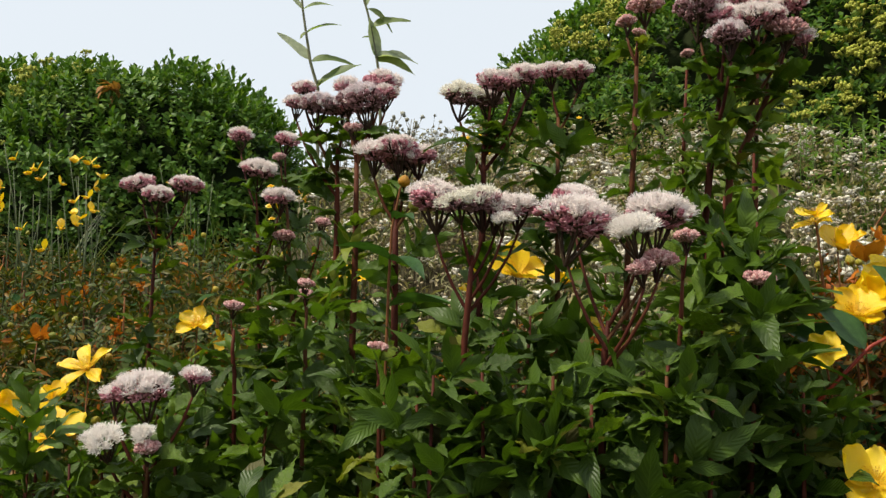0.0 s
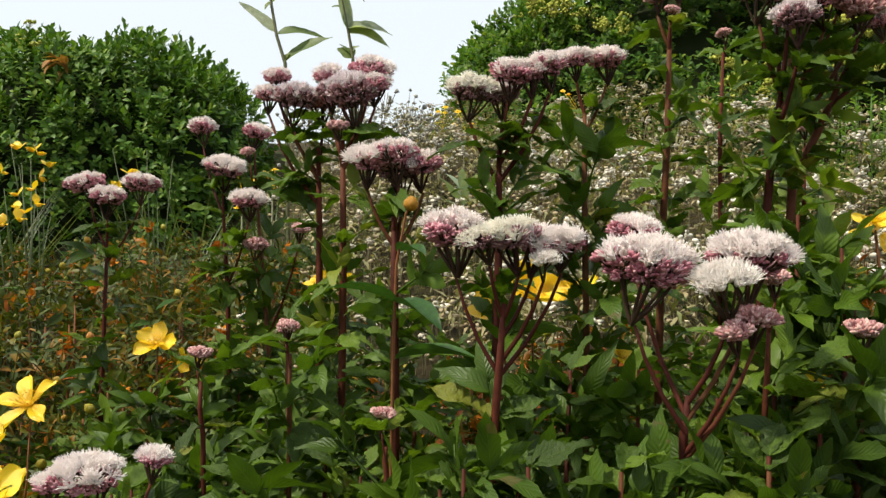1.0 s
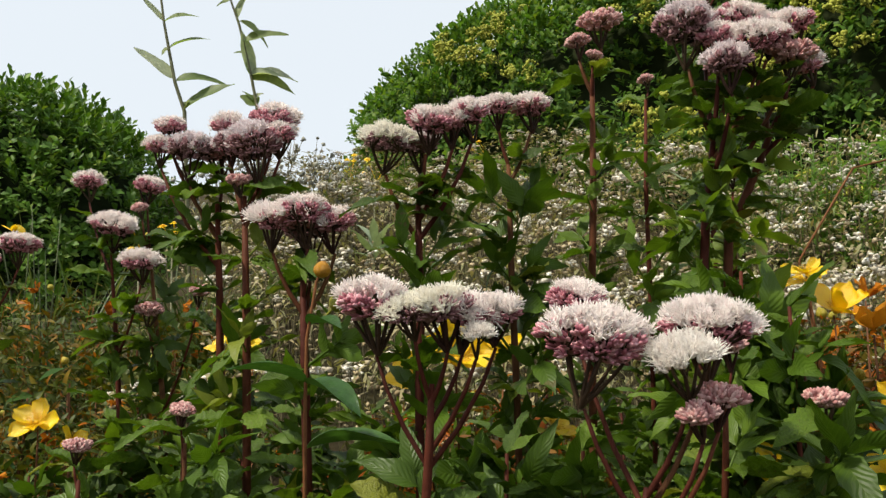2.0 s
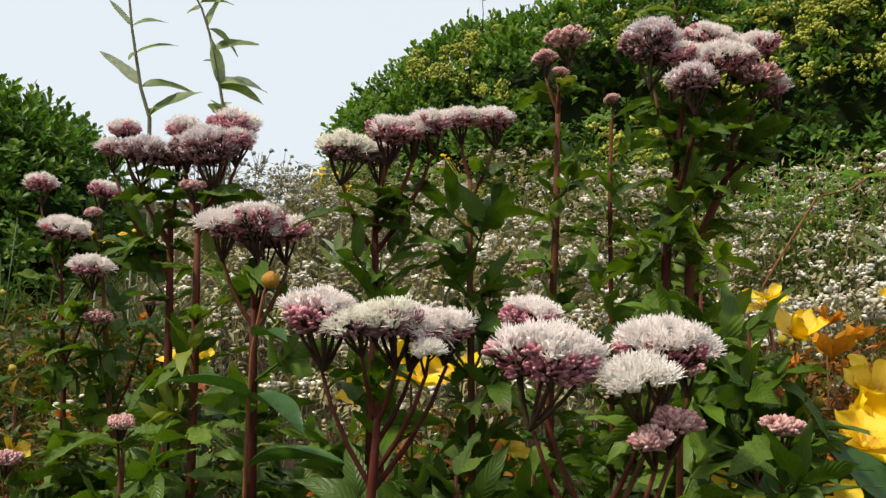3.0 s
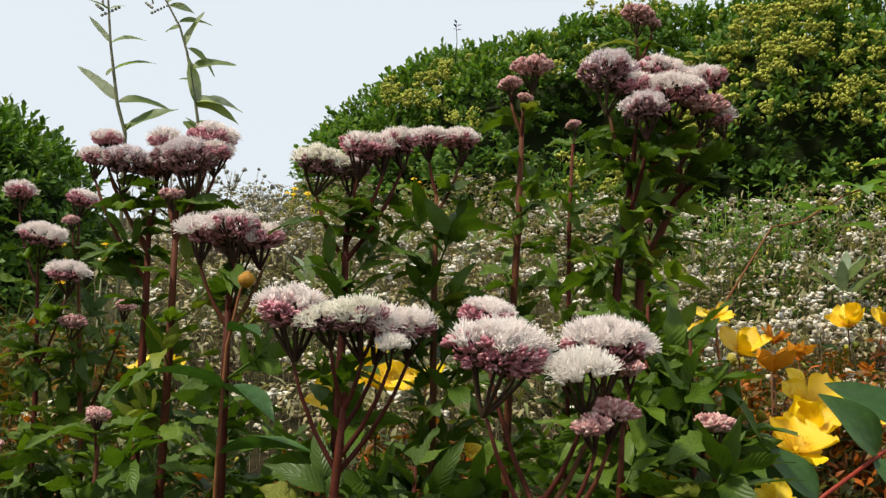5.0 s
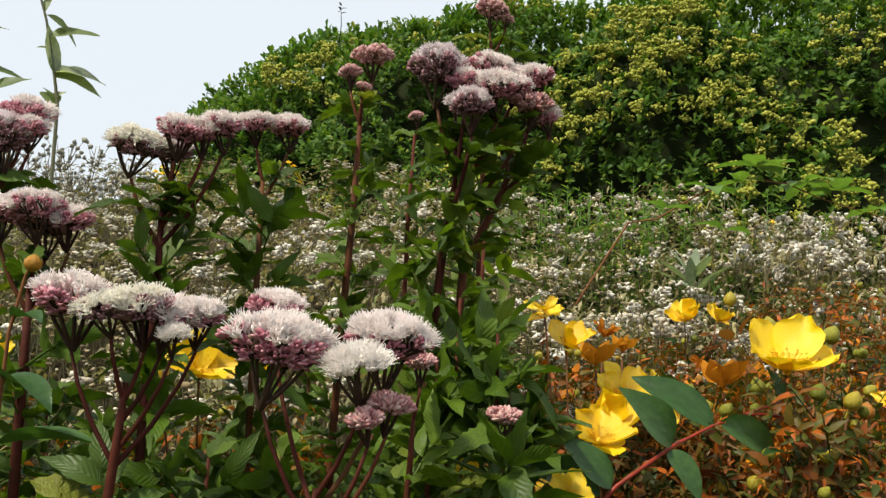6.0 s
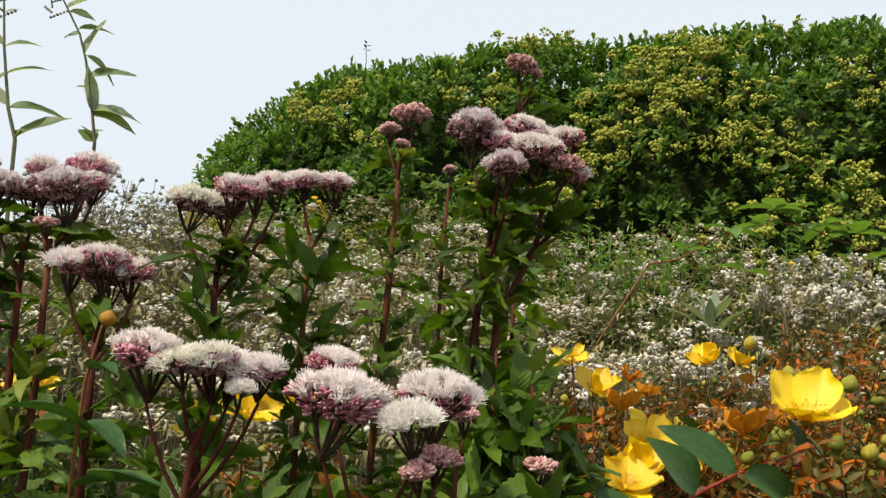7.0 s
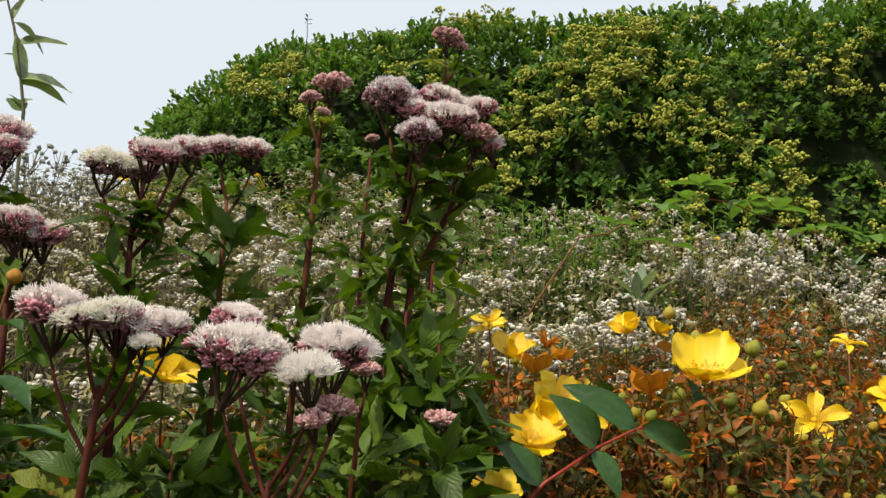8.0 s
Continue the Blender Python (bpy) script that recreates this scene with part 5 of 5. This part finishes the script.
# arching red stem with broad dark leaves
def red_branch():
    foot = Vector((0.46, 1.16, ground_z(0.46, 1.16)))
    top = thing("st_johns_wort_branch", foot, "arching red St John's wort stem with broad dark green leaves", "shrub")
    inv = Matrix.Translation(-foot)
    line = [foot, Vector((0.478, 1.13, 1.00)), Vector((0.522, 1.07, 1.185)), Vector((0.570, 1.055, 1.246)), Vector((0.624, 1.080, 1.274)), Vector((0.664, 1.10, 1.288)), Vector((0.745, 1.14, 1.308))]
    st = Shape()
    tube(st, line, [0.0022, 0.0020, 0.0018, 0.0016, 0.0014, 0.0012, 0.0009], 7)
    part("stem", st.mesh("stem", M_REDSTEM), top, inv, "glossy red stem")
    fork = Shape()
    tube(fork, bend((0.699, 1.117, 1.297), (0.790, 1.15, 1.286), 0.004, 4), [0.0016, 0.0015, 0.0014, 0.0012, 0.001], 6)
    part("branch", fork.mesh("branch", M_REDSTEM), top, inv)
    for p, tip, k in (((0.622, 1.08, 1.274), (0.583, 1.06, 1.318), 1.0), ((0.664, 1.10, 1.288), (0.606, 1.12, 1.330), 0.8), ((0.672, 1.105, 1.291), (0.740, 1.11, 1.266), 0.8),
                      ((0.618, 1.078, 1.270), (0.640, 1.055, 1.240), 1.0), ((0.566, 1.055, 1.244), (0.531, 1.055, 1.284), 0.9), ((0.560, 1.06, 1.238), (0.505, 1.09, 1.268), 0.8), ((0.745, 1.14, 1.308), (0.735, 1.135, 1.338), 0.8)):
        d = Vector(tip) - Vector(p)
        q = d.length * 0.98
        k *= 0.82
        part("leaf", hy.choice(BROAD), top, inv @ Matrix.Translation(p) @ frame_on(d, Vector((0.2, -1, 0.35))) @ Matrix.Diagonal((q * k, q, q, 1)))
    for p, d in (((0.76, 1.165, 1.293), (0.2, -0.5, 0.8)), ((0.80, 1.17, 1.283), (0.8, -0.3, 0.6)), ((0.80, 1.15, 1.27), (0.5, -0.6, -0.2)), ((0.742, 1.17, 1.312), (-0.3, 0, 1)), ((0.775, 1.13, 1.262), (0.5, -0.4, 0.3))):
        part("bud", hy.choice(BUDS), top, inv @ turned(Vector(p), d, 0, 0.016))


red_branch()


# a thin stem with one round yellow bud and two long dark leaves
def bud_stem():
    foot = Vector((0.15, 1.02, ground_z(0.15, 1.02)))
    shift = Matrix.Translation((0.013, 0, 0.006))
    top = thing("st_johns_wort_branch", foot, "thin brown stem with a round yellow bud and dark leaves", "shrub")
    inv = Matrix.Translation(-foot) @ shift
    st = Shape()
    tube(st, [foot, Vector((0.155, 1.0, 1.281)), Vector((0.156, 1.0, 1.327)), Vector((0.162, 1.0, 1.362)), Vector((0.165, 1.0, 1.368))], [0.0017, 0.0014, 0.0012, 0.001, 0.0008], 6)
    part("stem", st.mesh("stem", M_HYPSTEM), top, inv)
    ball = lathe([(0, 0.10), (0.1, 0.32), (0.35, 0.50), (0.62, 0.48), (0.85, 0.28), (0.97, 0.10), (1.0, 0.02)], 12, 0.03)
    part("bud", ball.mesh("bud", M_BALL), top, inv @ turned(Vector((0.165, 1.0, 1.364)), (0.15, -0.2, 1), 0, 0.0108), "round orange-yellow bud")
    part("bud", hy.choice(BUDS), top, inv @ turned(Vector((0.170, 1.01, 1.345)), (0.6, -0.2, 0.6), 0, 0.013))
    for p, tip in (((0.156, 1.0, 1.30), (0.126, 0.98, 1.318)), ((0.156, 1.0, 1.30), (0.188, 0.97, 1.297)), ((0.156, 1.005, 1.335), (0.176, 0.98, 1.342)), ((0.154, 1.005, 1.26), (0.20, 1.0, 1.275))):
        d = Vector(tip) - Vector(p)
        q = d.length * 1.25
        part("leaf", hy.choice(BROAD), top, inv @ Matrix.Translation(p) @ frame_on(d) @ Matrix.Diagonal((q * 0.6, q, q, 1)))


bud_stem()


# ---- tall pale shoots against the sky ----
def tall_shoot(line, leaves, seed):
    r = random.Random(seed)
    x, y = line[0]
    foot = Vector((x, y, ground_z(x, y)))
    top = thing("tall_shoot", foot, "tall slender shoot with pale drooping willow-like leaves", "plant", "tall shoots")
    inv = Matrix.Translation(-foot)
    pts = [foot] + [Vector(p) for p in line[1:]]
    st = Shape()
    tube(st, pts, [0.0050 - 0.0034 * i / (len(pts) - 1) for i in range(len(pts))], 6)
    part("stem", st.mesh("stem", M_GREENSTEM), top, inv)
    for h, dx, dz, droop, wide in leaves:
        for i in range(len(pts) - 1):
            if pts[i].z <= h <= pts[i + 1].z:
                p = pts[i].lerp(pts[i + 1], (h - pts[i].z) / (pts[i + 1].z - pts[i].z))
        chord = Vector((dx, r.uniform(-0.25, 0.1) * abs(dx), dz))
        rise = math.atan2(droop, 1 - 0.12 * droop)
        q = chord.length / math.hypot(droop, 1 - 0.12 * droop)
        sh = Shape()
        blade(sh, q, wide * 1.7, droop=droop, fold=0.35, teeth=0.05, n=10, widest=0.36, wave=0.04, r=r)
        m = frame_on(chord) @ Matrix.Rotation(rise, 4, "X") @ Matrix.Rotation(r.uniform(0.55, 0.9) * (1 if dx > 0 else -1), 4, "Y")
        part("leaf", sh.mesh("leaf", M_SHOOT_PALE if dz > 0.05 or r.random() < 0.2 else M_SHOOT), top, inv @ Matrix.Translation(p) @ m)
    tip = pts[-1]
    for i in range(9):
        sh = Shape()
        a, z = i * 2.4, tip.z - 0.10 + 0.013 * i
        for k in range(6):
            puff(sh, (math.cos(a) * 0.007 * k, math.sin(a) * 0.007 * k, 0.004 * k), 0.004, r, rings=3, sides=4)
        part("flower_spike", sh.mesh("flower_spike", M_SEED), top, inv @ Matrix.Translation((tip.x, tip.y, z)) @ Matrix.Diagonal((1 - i * 0.08, 1 - i * 0.08, 1, 1)))
    return top


tall_shoot([(-0.34, 2.31), (-0.365, 2.30, 1.799), (-0.387, 2.30, 1.864), (-0.401, 2.30, 1.935), (-0.413, 2.30, 1.997), (-0.425, 2.30, 2.084), (-0.432, 2.30, 2.133), (-0.437, 2.30, 2.163)],
           [(1.804, 0.114, 0.045, 0.15, 0.030), (1.867, 0.109, -0.018, 0.4, 0.020), (1.871, -0.086, 0.067, 0.05, 0.022), (1.94, 0.09, 0.016, 0.35, 0.017), (1.94, -0.016, -0.015, 0.1, 0.012),
            (2.0, 0.077, 0.002, 0.4, 0.015), (2.002, -0.048, 0.056, -0.1, 0.013), (2.077, -0.046, 0.016, 0.2, 0.007), (2.077, 0.036, 0.008, 0.25, 0.007), (1.803, 0.011, 0.02, 0.1, 0.020)], 1)
tall_shoot([(-0.245, 2.51), (-0.259, 2.50, 1.859), (-0.274, 2.50, 1.934), (-0.303, 2.50, 2.057), (-0.325, 2.50, 2.121), (-0.378, 2.50, 2.211), (-0.396, 2.50, 2.255)],
           [(1.934, 0.111, -0.018, 0.35, 0.036), (1.926, 0.099, -0.047, 0.5, 0.030), (1.937, 0.069, -0.009, 0.3, 0.022), (1.932, -0.024, 0.115, 0.0, 0.024), (1.973, 0.013, -0.047, 0.0, 0.018), (1.988, -0.03, 0.0, 0.15, 0.012),
            (2.018, 0.11, 0.006, 0.22, 0.024), (2.07, 0.066, -0.07, 0.5, 0.018), (2.073, 0.042, 0.087, 0.05, 0.026), (2.132, 0.082, -0.005, 0.4, 0.016), (2.121, -0.035, -0.014, 0.15, 0.014), (2.174, 0.061, -0.023, 0.35, 0.018),
            (2.182, 0.065, 0.037, 0.1, 0.024), (2.211, -0.037, 0.007, 0.2, 0.016), (1.869, -0.036, 0.025, 0.2, 0.006), (1.858, -0.042, 0.025, 0.1, 0.028), (1.877, 0.02, 0.011, 0.1, 0.014)], 2)


# ---- grey seed heads ----
def seed_plant(x, y, z, seed):
    r = random.Random(seed)
    foot = Vector((x, y, ground_z(x, y)))
    top = thing("dry_seed_plant", foot, "dry grey branching plant with small woolly seed heads", "plant", "dry seed plants")
    inv = Matrix.Translation(-foot)
    for i in range(7):
        st = Shape()
        b = Vector((x + r.uniform(-0.09, 0.09), y + r.uniform(-0.06, 0.06), z - r.uniform(0, 0.12)))
        tube(st, bend(foot, b, 0.01, 4, (r.uniform(-1, 1), 0, 0)), [0.0025, 0.002, 0.002, 0.0015, 0.001], 4)
        for k in range(9):
            e = b + Vector((r.gauss(0, 0.03), r.gauss(0, 0.03), r.uniform(-0.06, 0.03)))
            tube(st, [b - Vector((0, 0, 0.06)), e], [0.001, 0.0007], 3, cap=False)
            puff(st, e, r.uniform(0.004, 0.0075), r, slot=1, rings=3, sides=5, rough=0.5)
        part("seed_stem", st.mesh("seed_stem", [M_GREYSTEM, M_SEED]), top, inv)
    return top


for i, (x, y, z) in enumerate(((-0.42, 2.85, 1.88), (-0.29, 2.90, 1.86), (-0.20, 2.85, 1.82), (-0.32, 2.75, 1.81), (-0.12, 3.0, 1.82), (-0.42, 2.7, 1.78), (-0.18, 2.7, 1.75))):
    seed_plant(x, y, z, 50 + i)


# ---- bramble, feathery seedlings, silver rosettes ----
def bramble():
    pts = [Vector((0.80, 2.08, ground_z(0.80, 2.08))), Vector((0.85, 2.07, 1.40)), Vector((0.946, 2.05, 1.566)), Vector((1.02, 2.08, 1.585)), Vector((1.113, 2.10, 1.644)), Vector((1.225, 2.10, 1.69)), Vector((1.33, 2.12, 1.69)), Vector((1.42, 2.15, 1.672)), Vector((1.62, 2.2, 1.646)), Vector((1.85, 2.2, 1.60))]
    r = random.Random(31)
    top = thing("bramble", pts[0], "arching bramble with thin red stem and light green leaves", "plant")
    inv = Matrix.Translation(-pts[0])
    lift = inv @ Matrix.Translation((0.015, 0.04, 0.048))
    st = Shape()
    tube(st, pts, [0.0024, 0.0022, 0.002, 0.002, 0.0018, 0.0017, 0.0016, 0.0014, 0.0012, 0.001], 6)
    part("stem", st.mesh("stem", M_HYPSTEM), top, lift, "thin reddish brown stem")
    for px, pz, py, n, q in ((1.24, 1.715, 2.09, 5, 0.085), (1.20, 1.675, 2.07, 3, 0.075), (1.13, 1.655, 2.07, 3, 0.07), (1.38, 1.70, 2.13, 4, 0.08), (1.45, 1.685, 2.12, 3, 0.085), (1.30, 1.73, 2.12, 3, 0.07), (1.56, 1.655, 2.16, 3, 0.08), (1.70, 1.65, 2.16, 3, 0.085), (1.02, 1.60, 2.04, 2, 0.06), (1.12, 1.56, 2.0, 2, 0.075)):
        for k in range(n):
            sh = Shape()
            blade(sh, q * r.uniform(0.8, 1.1), q * 0.58, droop=r.uniform(0.1, 0.5), fold=0.25, teeth=0.1, n=12, widest=0.42, wave=0.03, r=r)
            a = k * 6.28 / n + r.uniform(-0.4, 0.4)
            d = Vector((math.cos(a), math.sin(a), r.uniform(-0.1, 0.6)))
            part("leaf", sh.mesh("leaf", M_BRAMBLE), top, lift @ Matrix.Translation((px, py, pz)) @ frame_on(d))


bramble()


def feathery(x, y, z, seed):
    r = random.Random(seed)
    foot = Vector((x, y, ground_z(x, y)))
    top = thing("feathery_seedling", foot, "bright green feathery seedling at the foot of the hedge", "plant", "feathery seedlings")
    inv = Matrix.Translation(-foot)
    for i in range(6):
        a = i * 1.05 + r.uniform(-0.3, 0.3)
        tip = Vector((x + math.cos(a) * 0.06, y + math.sin(a) * 0.05, z - r.uniform(0, 0.06)))
        pts = bend(foot, tip, 0.02, 6, (math.cos(a), math.sin(a), 0))
        sh = Shape()
        tube(sh, pts, [0.0012] * 5 + [0.001, 0.0007], 4)
        for k in range(26):
            s = 0.55 + 0.45 * k / 26
            p = foot.lerp(tip, s)
            b = k * 2.4
            d = Vector((math.cos(b), math.sin(b), 0.6))
            blade(sh, 0.034 * (1.15 - 0.5 * (s - 0.55) / 0.45), 0.008, droop=0.2, n=3, m=Matrix.Translation(p) @ frame_on(d), r=r)
        part("frond", sh.mesh("frond", M_FERN), top, inv)
    return top


for i, (x, y, z) in enumerate(((0.92, 2.38, 1.75), (0.99, 2.42, 1.77), (1.09, 2.38, 1.765), (1.18, 2.42, 1.77), (0.85, 2.42, 1.755), (1.04, 2.34, 1.73), (1.38, 2.42, 1.77), (1.52, 2.38, 1.75))):
    feathery(x, y, z, 70 + i)


def silver_rosette(x, y, z, q, seed):
    r = random.Random(seed)
    foot = Vector((x, y, ground_z(x, y)))
    top = thing("silver_leaved_plant", foot, "silvery grey-green leafy plant among everlastings", "plant", "silver plants")
    inv = Matrix.Translation(-foot)
    st = Shape()
    tube(st, [foot, (x, y, z)], [0.003, 0.002], 5)
    part("stem", st.mesh("stem", M_GREYSTEM), top, inv)
    for k in range(11):
        sh = Shape()
        blade(sh, q * r.uniform(0.7, 1.1), q * 0.26, droop=r.uniform(-0.1, 0.3), fold=0.3, n=7, widest=0.55, r=r)
        a = k * 2.4
        d = Vector((math.cos(a), math.sin(a), r.uniform(0.5, 1.6)))
        part("leaf", sh.mesh("leaf", M_SILVER), top, inv @ Matrix.Translation((x, y, z - 0.004 * k)) @ frame_on(d))


for i, (x, y, z, q) in enumerate(((1.078, 2.05, 1.51, 0.085), (0.40, 2.4, 1.60, 0.07), (0.06, 2.2, 1.50, 0.07), (0.22, 2.5, 1.60, 0.08), (1.75, 2.3, 1.63, 0.07), (0.72, 2.3, 1.62, 0.07))):
    silver_rosette(x, y, z, q, 90 + i)


# ---- broom, ragwort and grass ----
def pea_flower(r):
    sh = Shape()
    blade(sh, 1.0, 0.9, droop=-0.5, fold=0.2, n=5, widest=0.55, m=frame_on((0, 0.35, 1)), r=r)
    for s in (-1, 1):
        blade(sh, 0.9, 0.5, droop=0.2, fold=0.5, n=5, widest=0.5, m=Matrix.Translation((0.12 * s, 0, 0)) @ frame_on((0.35 * s, 1, 0.1)), r=r)
    nub(sh, (0, 0, 0), (0, 1, -0.2), 0.8, 0.2, 6)
    return sh.mesh("flower", M_PETAL)


PEA = [pea_flower(hy) for _ in range(3)]


def broom(x, y, z, seed, count=5, stems=6):
    r = random.Random(seed)
    foot = Vector((x + r.uniform(-0.04, 0.04), y, ground_z(x, y)))
    top = thing("broom", foot, "slender green broom stems with bright yellow pea flowers", "shrub", "broom")
    inv = Matrix.Translation(-foot)
    for i in range(stems):
        st = Shape()
        tip = Vector((x + r.uniform(-0.08, 0.08), y + r.uniform(-0.06, 0.06), z + r.uniform(-0.08, 0.10)))
        tube(st, bend(foot, tip, r.uniform(-0.02, 0.02), 4, (1, 0, 0)), [0.003, 0.0026, 0.002, 0.0016, 0.0008], 4)
        part("stem", st.mesh("stem", M_BROOMSTEM), top, inv)
    for i in range(count):
        p = Vector((x + r.gauss(0, 0.022), y + r.gauss(0, 0.015), z + r.gauss(0, 0.02)))
        d = Vector((r.uniform(-1, 1), r.uniform(-1, 0.2), r.uniform(-0.1, 0.6)))
        part("flower", r.choice(PEA), top, inv @ turned(p, d, 0, r.uniform(0.016, 0.022)))


for i, (x, y, z, n) in enumerate(((-0.926, 2.0, 1.53, 5), (-0.777, 2.0, 1.538, 6), (-0.726, 1.9, 1.441, 7), (-0.853, 1.9, 1.391, 2), (-0.95, 1.95, 1.46, 3), (-0.62, 2.1, 1.52, 3))):
    broom(x, y, z, 110 + i, n)


def ragwort(x, y, z, seed, count=4):
    r = random.Random(seed)
    foot = Vector((x, y, ground_z(x, y)))
    top = thing("ragwort", foot, "small yellow daisy-like flowers on a thin green stem", "plant", "small yellow daisies")
    inv = Matrix.Translation(-foot)
    st = Shape()
    tube(st, [foot, (x, y, z - 0.04)], [0.003, 0.002], 5)
    part("stem", st.mesh("stem", M_GREENSTEM), top, inv)
    for i in range(count):
        p = Vector((x + r.gauss(0, 0.025), y + r.gauss(0, 0.02), z + r.gauss(0, 0.018)))
        sh = Shape()
        tube(sh, [(x - p.x, y - p.y, z - 0.04 - p.z), (0, 0, 0)], [0.0012, 0.0009], 3, cap=False)
        puff(sh, (0, 0, 0.002), 0.005, r, rings=3, sides=6, flat=0.6)
        for k in range(10):
            a = k * 0.628
            blade(sh, 0.011, 0.0045, droop=0.15, n=2, m=frame_on((math.cos(a), math.sin(a), 0.15)), r=r)
        part("flower", sh.mesh("flower", M_PETAL), top, inv @ Matrix.Translation(p) @ Matrix.Rotation(r.uniform(0.2, 0.8), 4, "X"))


for i, (x, y, z, n) in enumerate(((-0.37, 2.25, 1.545, 5), (-0.10, 2.95, 1.80, 4), (-0.02, 2.85, 1.76, 3), (0.30, 2.9, 1.84, 3), (-0.42, 2.2, 1.50, 3), (1.42, 2.35, 1.70, 2))):
    ragwort(x, y, z, 130 + i, n)


def grass_tuft(x, y, seed, n=40, tall=0.35):
    r = random.Random(seed)
    sh = Shape()
    for _ in range(n):
        a = r.uniform(0, 6.28)
        d = Vector((math.cos(a) * 0.35, math.sin(a) * 0.35, 1))
        o = Vector((r.gauss(0, 0.04), r.gauss(0, 0.04), 0))
        blade(sh, tall * r.uniform(0.6, 1.15), 0.005, droop=r.uniform(0.1, 0.5), fold=0.3, n=7, widest=0.3, m=Matrix.Translation(o) @ frame_on(d), r=r)
    ob = new("grass_tuft", sh.mesh("grass_tuft", M_GRASS))
    ob.location = (x, y, ground_z(x, y))
    tagged(ob, "tuft of thin green grass blades", "grass", "grass tufts", "stuff")


for i, (x, y, t) in enumerate(((-0.52, 2.3, 0.40), (-0.42, 2.35, 0.38), (-0.62, 2.35, 0.45), (-0.95, 2.2, 0.45), (-0.35, 2.5, 0.40), (-0.7, 2.25, 0.42), (-1.1, 2.3, 0.45), (-0.30, 2.2, 0.36), (-0.45, 2.55, 0.40))):
    grass_tuft(x, y, 150 + i, 46, t)
